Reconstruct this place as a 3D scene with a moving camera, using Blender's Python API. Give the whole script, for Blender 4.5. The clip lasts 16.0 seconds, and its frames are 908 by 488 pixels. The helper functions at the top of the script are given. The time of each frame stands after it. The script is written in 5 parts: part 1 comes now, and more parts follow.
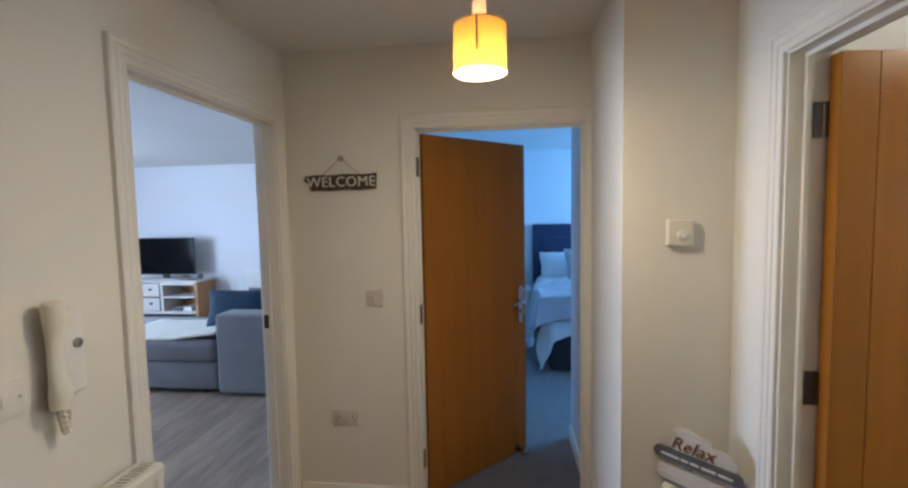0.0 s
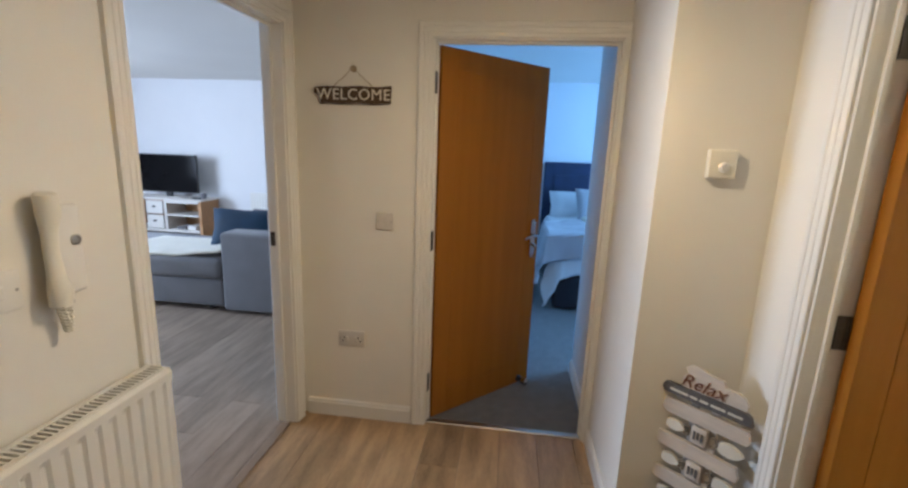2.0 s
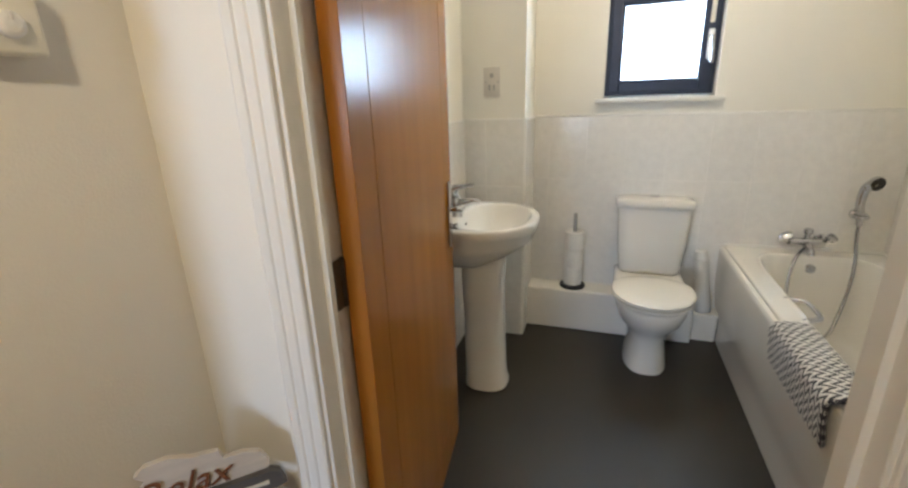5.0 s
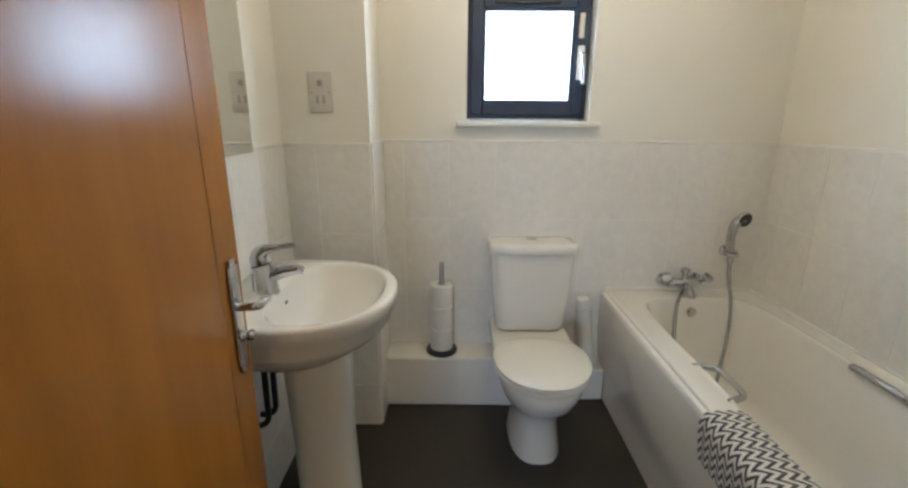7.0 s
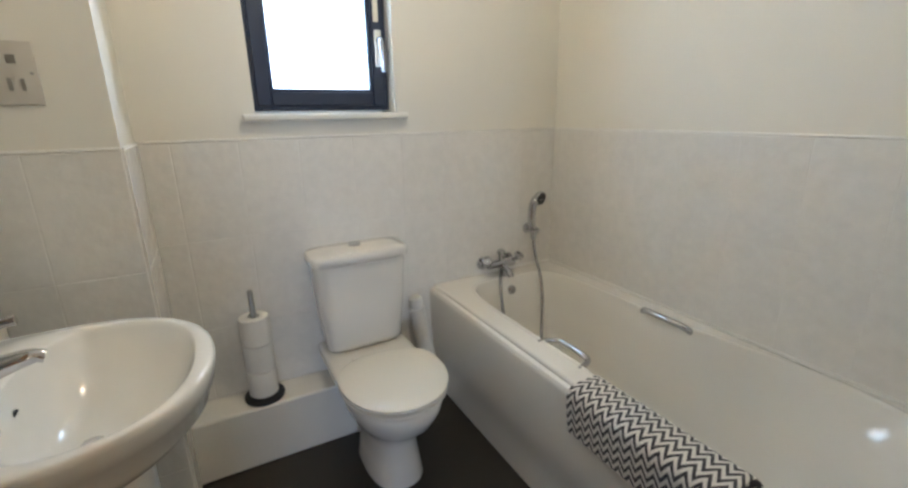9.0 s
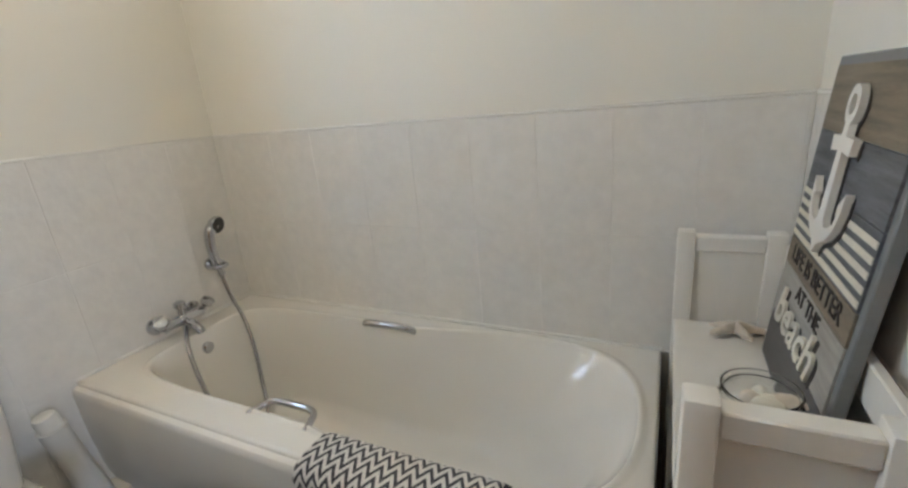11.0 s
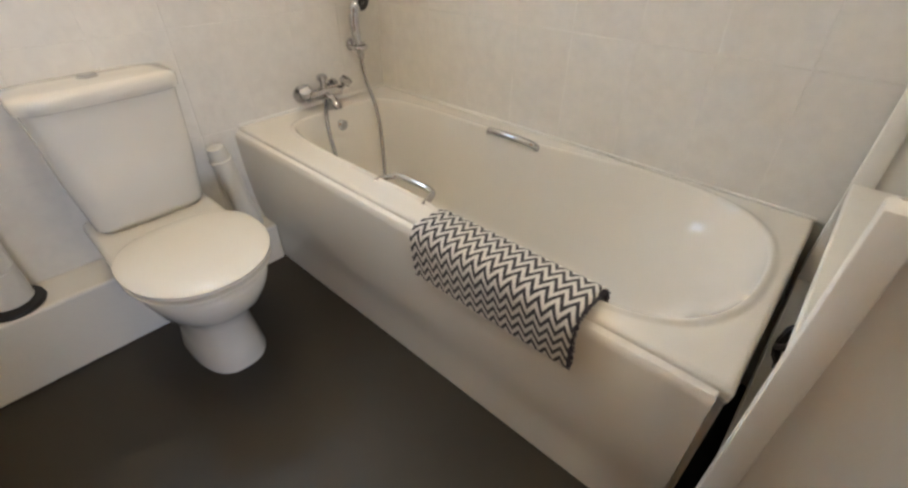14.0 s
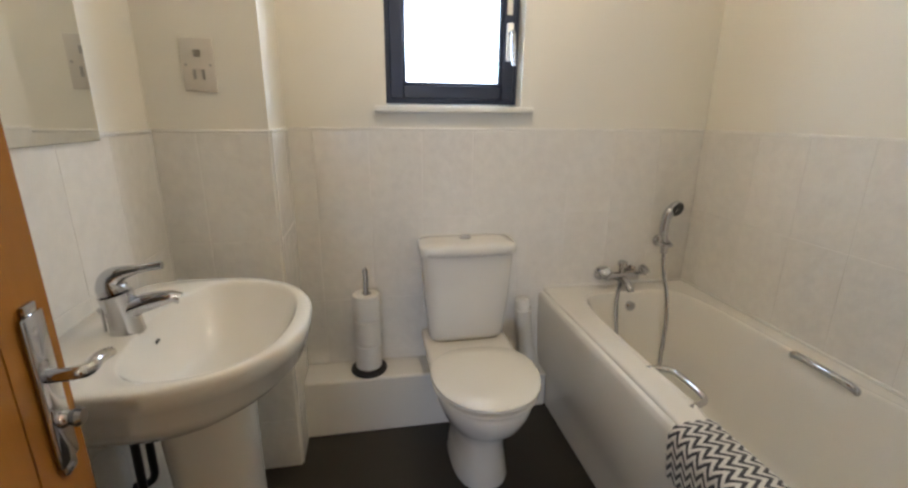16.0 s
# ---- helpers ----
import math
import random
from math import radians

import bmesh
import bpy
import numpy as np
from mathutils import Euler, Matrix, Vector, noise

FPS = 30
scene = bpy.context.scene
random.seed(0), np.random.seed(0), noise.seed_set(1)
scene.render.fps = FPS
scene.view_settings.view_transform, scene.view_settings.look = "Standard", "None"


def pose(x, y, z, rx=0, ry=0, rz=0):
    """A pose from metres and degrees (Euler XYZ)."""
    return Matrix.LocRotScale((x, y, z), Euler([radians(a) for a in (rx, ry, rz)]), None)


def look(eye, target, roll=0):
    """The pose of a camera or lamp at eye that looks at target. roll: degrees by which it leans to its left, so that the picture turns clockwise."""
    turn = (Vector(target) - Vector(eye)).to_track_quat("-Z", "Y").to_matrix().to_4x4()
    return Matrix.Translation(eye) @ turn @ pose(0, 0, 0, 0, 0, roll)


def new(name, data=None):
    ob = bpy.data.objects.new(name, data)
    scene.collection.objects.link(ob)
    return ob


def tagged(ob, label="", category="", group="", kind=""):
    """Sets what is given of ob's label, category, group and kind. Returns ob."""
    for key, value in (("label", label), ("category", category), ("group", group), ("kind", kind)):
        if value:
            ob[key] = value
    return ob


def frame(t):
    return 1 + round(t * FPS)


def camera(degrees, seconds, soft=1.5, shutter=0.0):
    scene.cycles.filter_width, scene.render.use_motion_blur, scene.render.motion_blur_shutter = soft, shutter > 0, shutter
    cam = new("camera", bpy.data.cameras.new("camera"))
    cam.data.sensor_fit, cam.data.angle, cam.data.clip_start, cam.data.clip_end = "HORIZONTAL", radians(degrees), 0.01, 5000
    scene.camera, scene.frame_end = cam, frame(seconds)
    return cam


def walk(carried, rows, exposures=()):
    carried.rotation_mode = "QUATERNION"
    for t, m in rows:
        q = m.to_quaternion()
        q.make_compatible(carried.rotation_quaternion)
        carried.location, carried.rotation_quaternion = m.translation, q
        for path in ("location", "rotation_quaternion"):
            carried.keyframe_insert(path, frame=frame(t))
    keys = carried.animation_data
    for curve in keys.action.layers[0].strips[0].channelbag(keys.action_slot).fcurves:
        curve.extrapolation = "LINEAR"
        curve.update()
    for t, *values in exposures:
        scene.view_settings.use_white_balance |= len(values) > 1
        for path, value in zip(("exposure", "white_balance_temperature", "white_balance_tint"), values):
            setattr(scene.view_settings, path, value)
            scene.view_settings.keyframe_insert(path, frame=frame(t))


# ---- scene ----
cam = camera(90.9, 16.0, soft=2.5)
PATH = [
    (0, (0.192, 0.69, 1.56), (-0.036, 2.672, 1.421), -1.1),
    (0.5, (0.162, 0.707, 1.524), (-0.391, 2.602, 1.198), 0.9),
    (1, (0.156, 0.711, 1.501), (-0.517, 2.555, 1.117), 3.1),
    (1.5, (0.129, 0.729, 1.493), (-0.415, 2.607, 1.071), 2.9),
    (2, (0.127, 0.769, 1.491), (-0.106, 2.711, 1.078), 2.2),
    (2.5, (0.094, 0.794, 1.472), (0.011, 2.744, 1.036), 1.8),
    (3, (0.03, 0.947, 1.471), (0.294, 2.874, 1.006), -0.2),
    (3.5, (0.015, 1.226, 1.461), (0.708, 3.055, 1.044), -3.3),
    (4, (0.017, 1.411, 1.411), (1.336, 2.793, 0.82), -3.1),
    (4.5, (0.141, 1.523, 1.373), (1.816, 2.421, 0.75), -3.3),
    (5, (0.396, 1.602, 1.358), (2.195, 2.227, 0.747), -1.9),
    (5.2, (0.472, 1.593, 1.366), (2.275, 2.173, 0.723), -2.8),
    (7.3, (1.1, 1.726, 1.34), (3.016, 1.535, 0.8), 1.0),
    (7.5, (1.133, 1.752, 1.331), (3.027, 1.414, 0.781), 1.2),
    (8, (1.214, 1.816, 1.34), (3.057, 1.208, 0.857), -0.2),
    (8.5, (1.249, 1.823, 1.349), (3.006, 1.008, 0.852), -1.2),
    (9, (1.277, 1.817, 1.332), (2.969, 0.907, 0.773), -0.9),
    (9.5, (1.298, 1.829, 1.324), (2.885, 0.799, 0.677), -1.8),
    (10, (1.325, 1.739, 1.338), (2.604, 0.346, 0.689), -2.4),
    (10.2, (1.308, 1.68, 1.326), (2.541, 0.232, 0.708), -2.8),
    (12.3, (1.625, 1.494, 1.298), (1.701, -0.358, 0.547), -4.6),
    (12.5, (1.635, 1.495, 1.295), (1.703, -0.321, 0.46), -4.1),
    (13, (1.618, 1.525, 1.25), (1.91, -0.156, 0.206), -2.4),
    (13.5, (1.518, 1.556, 1.216), (2.31, 0.12, 0.072), -1.4),
    (14, (1.426, 1.602, 1.176), (2.512, 0.399, 0.004), 0.4),
    (14.5, (1.349, 1.666, 1.211), (2.814, 0.79, 0.169), -2.3),
    (15, (1.277, 1.694, 1.239), (2.943, 1.004, 0.375), -2.0),
    (15.5, (1.261, 1.695, 1.276), (3.037, 1.114, 0.562), -0.3),
    (16, (1.279, 1.713, 1.309), (3.169, 1.362, 0.755), 0.6),
]
EXPOSURES = [(0.0, 0.50, 6050, 11), (0.8, 0.66, 6400, 12), (1.8, 0.72, 6550, 12), (3.2, 0.72, 6950, 14), (3.6, 0.68, 6850, 14), (4.1, 0.60, 6500, 11), (5.2, 0.60, 6500, 10), (7.3, 0.30, 6350, 10),
             (9.3, 0.30, 6200, 10), (10.2, 0.38, 6150, 11), (12.5, 0.16, 6500, 13), (13.2, 0.36, 6850, 15), (14.3, 0.70, 6850, 15), (15.2, 0.56, 6650, 13), (16.0, 0.25, 6850, 14)]
walk(cam, [(t, look(eye, target, roll)) for t, eye, target, roll in PATH], EXPOSURES)

# ---- world, lamps, exposure ----
world = bpy.data.worlds.new("world")
scene.world = world
world.use_nodes = True
sky = world.node_tree.nodes.new("ShaderNodeTexSky")
sky.sky_type, sky.sun_disc, sky.sun_elevation, sky.sun_rotation = "NISHITA", False, radians(35), radians(200)
background = world.node_tree.nodes["Background"]
background.inputs["Strength"].default_value = 0.1
world.node_tree.links.new(sky.outputs[0], background.inputs["Color"])


def lamp(name, kind, power, colour, m, size=0.1, size_y=None):
    data = bpy.data.lights.new(name, kind)
    data.energy, data.color = power, colour
    if kind == "AREA":
        data.shape, data.size, data.size_y = "RECTANGLE", size, size_y or size
    elif kind == "SUN":
        data.angle = size
    else:
        data.shadow_soft_size = size
    ob = new(name, data)
    ob.matrix_world = m
    return ob


DAY, WARM = (0.52, 0.70, 1.0), (1.0, 0.845, 0.61)
lamp("sun", "SUN", 1.0, (1.0, 0.95, 0.88), look((-8, -6, 9), (0, 0, 0)), radians(10))
lamp("pendant_bulb", "POINT", 15.5, WARM, pose(0.131, 1.90, 1.940), 0.045)
lamp("living_window_light", "AREA", 150, DAY, look((-6.52, 3.5, 1.45), (-1.5, 4.9, 1.7)), 2.1, 1.5)
lamp("bedroom_window_light", "AREA", 90, (0.17, 0.47, 1.0), look((3.62, 5.4, 1.5), (0, 5.2, 1.2)), 1.7, 1.3)
lamp("bathroom_window_light", "AREA", 6.4, (0.56, 0.77, 1.0), look((3.235, 1.376, 1.615), (2, 1.376, 1.615)), 0.4, 0.42)
lamp("bathroom_bulb", "POINT", 11.2, (1.0, 0.865, 0.65), pose(2.32, 1.33, 2.33), 0.04)


# ---- materials ----
def material(name, colour, rough=0.5, vary=0.06, scale=6.0, bump=0.15, fine=90.0, metal=0.0, coat=0.0, stretch=(1, 1, 1),
             by_object=0.0, see=0.0, sheen=0.0, rough_vary=0.06, relief=0.0):
    """Base colour with variation at two scales, fine relief, and gloss that varies a little."""
    mat = bpy.data.materials.new(name)
    mat.use_nodes = True
    nodes, links = mat.node_tree.nodes, mat.node_tree.links
    shader = nodes["Principled BSDF"]
    place = nodes.new("ShaderNodeTexCoord")
    mapping = nodes.new("ShaderNodeMapping")
    mapping.inputs["Scale"].default_value = stretch
    links.new(place.outputs["Object"], mapping.inputs["Vector"])
    vector = mapping.outputs["Vector"]
    if by_object:
        info = nodes.new("ShaderNodeObjectInfo")
        shift = nodes.new("ShaderNodeVectorMath")
        shift.operation = "MULTIPLY_ADD"
        shift.inputs[1].default_value = (1, 1, 1)
        spread = nodes.new("ShaderNodeMath")
        spread.operation = "MULTIPLY"
        spread.inputs[1].default_value = 37.0
        links.new(info.outputs["Random"], spread.inputs[0])
        links.new(vector, shift.inputs[0])
        links.new(spread.outputs[0], shift.inputs[2])
        vector = shift.outputs[0]
    broad = nodes.new("ShaderNodeTexNoise")
    broad.inputs["Scale"].default_value, broad.inputs["Detail"].default_value = scale, 5
    grain = nodes.new("ShaderNodeTexNoise")
    grain.inputs["Scale"].default_value, grain.inputs["Detail"].default_value = fine, 4
    links.new(vector, broad.inputs["Vector"])
    links.new(vector, grain.inputs["Vector"])
    blend = nodes.new("ShaderNodeMath")
    blend.operation = "MULTIPLY_ADD"
    blend.inputs[1].default_value = 0.35
    links.new(grain.outputs["Fac"], blend.inputs[0])
    links.new(broad.outputs["Fac"], blend.inputs[2])
    value = blend.outputs[0]
    if by_object:
        more = nodes.new("ShaderNodeMath")
        more.operation = "MULTIPLY_ADD"
        more.inputs[1].default_value = by_object
        links.new(info.outputs["Random"], more.inputs[0])
        links.new(value, more.inputs[2])
        value = more.outputs[0]
    ramp = nodes.new("ShaderNodeValToRGB")
    low, high = ramp.color_ramp.elements
    low.position, high.position = 0.38, 0.98
    low.color = (*[max(0, c * (1 - vary)) for c in colour], 1)
    high.color = (*[min(1, c * (1 + vary)) for c in colour], 1)
    links.new(value, ramp.inputs["Fac"])
    links.new(ramp.outputs["Color"], shader.inputs["Base Color"])
    shader.inputs["Metallic"].default_value = metal
    shader.inputs["Coat Weight"].default_value = coat
    shader.inputs["Coat Roughness"].default_value = 0.08
    shader.inputs["Transmission Weight"].default_value = see
    shader.inputs["Sheen Weight"].default_value = sheen
    gloss = nodes.new("ShaderNodeMapRange")
    gloss.inputs["To Min"].default_value = max(0.02, rough - rough_vary)
    gloss.inputs["To Max"].default_value = min(1, rough + rough_vary)
    links.new(broad.outputs["Fac"], gloss.inputs["Value"])
    links.new(gloss.outputs[0], shader.inputs["Roughness"])
    if bump or relief:
        bumped = nodes.new("ShaderNodeBump")
        bumped.inputs["Strength"].default_value = bump or relief
        bumped.inputs["Distance"].default_value = 0.002 if not relief else 0.006
        links.new((broad if relief else grain).outputs["Fac"], bumped.inputs["Height"])
        links.new(bumped.outputs["Normal"], shader.inputs["Normal"])
    return mat


PAINT = material("wall_paint", (0.81, 0.775, 0.70), 0.75, 0.035, 1.6, 0.25, 220)
BATH_PAINT = material("bathroom_paint", (0.82, 0.79, 0.71), 0.6, 0.03, 1.6, 0.2, 220)
ROOM_PAINT = material("room_paint", (0.80, 0.80, 0.80), 0.8, 0.03, 1.5, 0.2, 200)
CEILING_PAINT = material("ceiling_paint", (0.80, 0.78, 0.73), 0.85, 0.03, 1.2, 0.25, 180)
GLOSS = material("gloss_paint", (0.80, 0.775, 0.715), 0.36, 0.015, 2.5, 0.0, 120, rough_vary=0.02)
OAK = material("oak_veneer", (0.345, 0.134, 0.020), 0.22, 0.11, 3.0, 0.0, 55, coat=0.0, stretch=(6, 6, 0.4), rough_vary=0.02)
OAK.node_tree.nodes["Principled BSDF"].inputs["Specular IOR Level"].default_value = 0.19
PLANK = material("laminate_plank", (0.27, 0.205, 0.155), 0.40, 0.42, 4.5, 0.12, 45, stretch=(4.5, 0.7, 1), by_object=0.22, rough_vary=0.05)
HALL_PLANK = material("warm_laminate_plank", (0.33, 0.215, 0.118), 0.40, 0.60, 3.6, 0.12, 45, stretch=(4.5, 0.7, 1), by_object=0.22, rough_vary=0.05)
JOINT = material("floor_joint", (0.10, 0.075, 0.055), 0.7, 0.2)
VINYL = material("vinyl_floor", (0.028, 0.023, 0.0155), 0.46, 0.16, 3.0, 0.2, 240, rough_vary=0.1)
CARPET = material("carpet", (0.125, 0.122, 0.118), 0.95, 0.25, 14, 0.9, 420, sheen=0.3)
TILE = material("wall_tile", (0.80, 0.775, 0.73), 0.09, 0.05, 24, 0, 60, by_object=0.12, relief=0.38, rough_vary=0.03)
GROUT = material("grout", (0.80, 0.775, 0.73), 0.8, 0.06, 12)
CERAMIC = material("ceramic", (0.80, 0.77, 0.71), 0.07, 0.015, 3, 0, coat=0.4, rough_vary=0.02)
ACRYLIC = material("bath_acrylic", (0.80, 0.77, 0.71), 0.09, 0.015, 3, 0, coat=0.05, rough_vary=0.0)
ACRYLIC.node_tree.nodes["Principled BSDF"].inputs["Specular IOR Level"].default_value = 0.36
SEAT_PLASTIC = material("seat_plastic", (0.82, 0.79, 0.72), 0.15, 0.015, 3, 0, rough_vary=0.02)
CHROME = material("chrome", (0.56, 0.56, 0.58), 0.08, 0.04, 20, 0, metal=1.0, rough_vary=0.05)
STEEL = material("brushed_steel", (0.42, 0.41, 0.39), 0.40, 0.1, 30, 0.1, 160, metal=1.0)
DARK_STEEL = material("dark_steel", (0.10, 0.095, 0.09), 0.4, 0.15, 30, 0.1, 160, metal=1.0)
WHITE_PLASTIC = material("white_plastic", (0.80, 0.78, 0.73), 0.40, 0.02, 10, 0.03)
IVORY = material("ivory_plastic", (0.79, 0.75, 0.64), 0.42, 0.03, 10, 0.03)
SWITCH_GREY = material("switch_plastic", (0.64, 0.60, 0.54), 0.42, 0.03, 10, 0.03)
BLACK = material("black_plastic", (0.012, 0.012, 0.013), 0.42, 0.2, 10, 0.1)
FRAME_BLUE = material("window_frame_paint", (0.018, 0.027, 0.055), 0.42, 0.1, 10, 0.08)
MIRROR = material("mirror_glass", (0.86, 0.88, 0.87), 0.02, 0.0, 3, 0, metal=1.0, rough_vary=0.0)
PAPER = material("toilet_paper", (0.82, 0.80, 0.76), 0.95, 0.03, 30, 0.5, 260)
WHITE_WOOD = material("painted_white_wood", (0.80, 0.77, 0.71), 0.4, 0.03, 6, 0.12, 80, stretch=(4, 4, 1))
FABRIC_GREY = material("grey_sofa_fabric", (0.17, 0.168, 0.175), 0.95, 0.12, 6, 0.7, 420, sheen=0.3)
TEAL = material("teal_velvet", (0.007, 0.036, 0.075), 0.8, 0.3, 7, 0.4, 260, sheen=0.05)
GREY_CUSHION = material("grey_cushion", (0.16, 0.15, 0.16), 0.9, 0.15, 8, 0.4, 260, sheen=0.3)
THROW = material("cream_throw", (0.74, 0.70, 0.58), 0.95, 0.08, 10, 0.8, 300, sheen=0.4)
LINEN = material("bed_linen", (0.72, 0.71, 0.71), 0.9, 0.04, 6, 0.5, 200, sheen=0.1)
BED_GREY = material("bed_runner", (0.42, 0.40, 0.42), 0.95, 0.08, 8, 0.6, 260, sheen=0.3)
NAVY = material("navy_upholstery", (0.022, 0.032, 0.075), 0.85, 0.2, 10, 0.5, 300, sheen=0.3)
DARK_BASE = material("dark_bed_base", (0.018, 0.018, 0.024), 0.9, 0.2, 8, 0.5, 260)
STAND_OAK = material("stand_oak", (0.44, 0.22, 0.09), 0.45, 0.2, 5, 0.15, 70, stretch=(1, 6, 6))
STAND_WHITE = material("stand_white", (0.72, 0.68, 0.62), 0.45, 0.04, 5, 0.1)
SCREEN = material("screen_glass", (0.004, 0.004, 0.005), 0.12, 0.1, 4, 0, rough_vary=0.02)
SCREEN.node_tree.nodes["Principled BSDF"].inputs["Specular IOR Level"].default_value = 0.12
DARK_WOOD = material("dark_sign_wood", (0.075, 0.042, 0.02), 0.6, 0.35, 8, 0.5, 60, stretch=(0.8, 5, 8))
CHALK = material("sign_lettering", (0.72, 0.68, 0.58), 0.7, 0.06, 20, 0.2)
INK = material("dark_lettering", (0.035, 0.028, 0.024), 0.6, 0.1, 20, 0.1)
BROWN_INK = material("brown_lettering", (0.16, 0.055, 0.02), 0.6, 0.15, 20, 0.1)
GREY_BOARD = material("grey_board", (0.105, 0.098, 0.095), 0.6, 0.25, 9, 0.4, 60, stretch=(1, 1, 6))
WEATHERED = material("weathered_grey_plank", (0.13, 0.135, 0.145), 0.7, 0.5, 6, 0.5, 60, stretch=(1, 2, 12))
WEATHERED_TAN = material("weathered_tan_plank", (0.20, 0.165, 0.12), 0.7, 0.42, 6, 0.5, 60, stretch=(1, 2, 12))
WEATHERED_PALE = material("weathered_pale_plank", (0.36, 0.34, 0.31), 0.7, 0.28, 6, 0.5, 60, stretch=(1, 2, 12))
RACK_WOOD = material("limewashed_wood", (0.60, 0.53, 0.45), 0.6, 0.14, 7, 0.4, 70, stretch=(1, 2, 9))
PICTURE_EDGE = material("picture_edge", (0.20, 0.205, 0.21), 0.6, 0.12, 9, 0.3, 60)
FRINGE = material("dark_fringe", (0.06, 0.055, 0.07), 0.95, 0.4, 60, 0.4, 200)
STRING = material("string", (0.42, 0.33, 0.22), 0.9, 0.1, 30, 0.3)
SHELL = material("shell", (0.64, 0.56, 0.46), 0.55, 0.25, 22, 0.5, 60)
PEBBLE = material("pebble", (0.72, 0.67, 0.56), 0.6, 0.12, 12, 0.3)
WICKER = material("dark_wicker", (0.03, 0.022, 0.018), 0.55, 0.4, 30, 0.6, 80)
HOSE = material("metal_hose", (0.40, 0.40, 0.41), 0.19, 0.1, 30, 0, metal=1.0, rough_vary=0.03)
GLASS = material("clear_glass", (0.95, 0.96, 0.95), 0.03, 0.0, 3, 0, see=1.0, rough_vary=0.0)
FROSTED = material("frosted_glass", (0.97, 0.98, 1.0), 0.45, 0.0, 3, 0.3, 140, see=1.0, rough_vary=0.0)
SEALANT = material("sealant", (0.82, 0.80, 0.755), 0.5, 0.06, 12)
GAP = material("shadow_gap", (0.02, 0.016, 0.012), 0.9, 0.2)


def chevron_material():
    """Woven zigzag of dark grey and off-white."""
    mat = material("chevron_weave", (0.5, 0.5, 0.5), 0.95, 0.1, 60, 0.8, 500, sheen=0.2)
    nodes, links = mat.node_tree.nodes, mat.node_tree.links
    shader = nodes["Principled BSDF"]

    def op(kind, a, b):
        n = nodes.new("ShaderNodeMath")
        n.operation = kind
        for k, v in enumerate((a, b)):
            if isinstance(v, (int, float)):
                n.inputs[k].default_value = v
            elif v is not None:
                links.new(v, n.inputs[k])
        return n.outputs[0]

    uv = nodes.new("ShaderNodeUVMap")
    split = nodes.new("ShaderNodeSeparateXYZ")
    links.new(uv.outputs[0], split.inputs[0])
    speck = nodes.new("ShaderNodeTexNoise")
    speck.inputs["Scale"].default_value = 260
    zig = op("PINGPONG", op("MULTIPLY", split.outputs["X"], 1.75), 0.030)
    lane = op("ADD", op("ADD", split.outputs["Y"], zig), op("MULTIPLY", speck.outputs["Fac"], 0.006))
    band = op("FRACT", op("DIVIDE", lane, 0.031), None)
    mask = op("GREATER_THAN", band, 0.52)
    mix = nodes.new("ShaderNodeMix")
    mix.data_type = "RGBA"
    links.new(mask, mix.inputs["Factor"])
    mix.inputs["A"].default_value = (0.70, 0.67, 0.62, 1)
    mix.inputs["B"].default_value = (0.045, 0.043, 0.05, 1)
    links.new(mix.outputs["Result"], shader.inputs["Base Color"])
    return mat


CHEVRON = chevron_material()


def shade_material():
    mat = bpy.data.materials.new("amber_shade")
    mat.use_nodes = True
    nodes, links = mat.node_tree.nodes, mat.node_tree.links
    nodes.remove(nodes["Principled BSDF"])
    weave = nodes.new("ShaderNodeTexNoise")
    weave.inputs["Scale"].default_value = 70
    ramp = nodes.new("ShaderNodeValToRGB")
    ramp.color_ramp.elements[0].color = (0.52, 0.24, 0.035, 1)
    ramp.color_ramp.elements[1].color = (0.62, 0.33, 0.07, 1)
    links.new(weave.outputs["Fac"], ramp.inputs["Fac"])
    outer, inner, both = nodes.new("ShaderNodeBsdfDiffuse"), nodes.new("ShaderNodeBsdfTranslucent"), nodes.new("ShaderNodeMixShader")
    both.inputs[0].default_value = 0.07
    for n in (outer, inner):
        links.new(ramp.outputs["Color"], n.inputs["Color"])
    links.new(outer.outputs[0], both.inputs[1])
    links.new(inner.outputs[0], both.inputs[2])
    links.new(both.outputs[0], nodes["Material Output"].inputs["Surface"])
    return mat


def glowing(name, colour, strength):
    mat = material(name, colour, 0.5, 0.0, 3, 0)
    shader = mat.node_tree.nodes["Principled BSDF"]
    shader.inputs["Emission Color"].default_value = (*colour, 1)
    shader.inputs["Emission Strength"].default_value = strength
    return mat


AMBER = shade_material()
BULB = glowing("lit_bulb", (1.0, 0.85, 0.6), 25)


# ---- building blocks ----
def block(bm, x0, y0, z0, x1, y1, z1, bevel=0.0, seg=1):
    made = bmesh.ops.create_cube(bm, size=1.0, matrix=Matrix.Translation(((x0 + x1) / 2, (y0 + y1) / 2, (z0 + z1) / 2))
                                 @ Matrix.Diagonal((abs(x1 - x0), abs(y1 - y0), abs(z1 - z0), 1)))
    if bevel:
        edges = list({e for v in made["verts"] for e in v.link_edges})
        bmesh.ops.bevel(bm, geom=edges, offset=bevel, segments=seg, profile=0.5, affect="EDGES")
    return bm


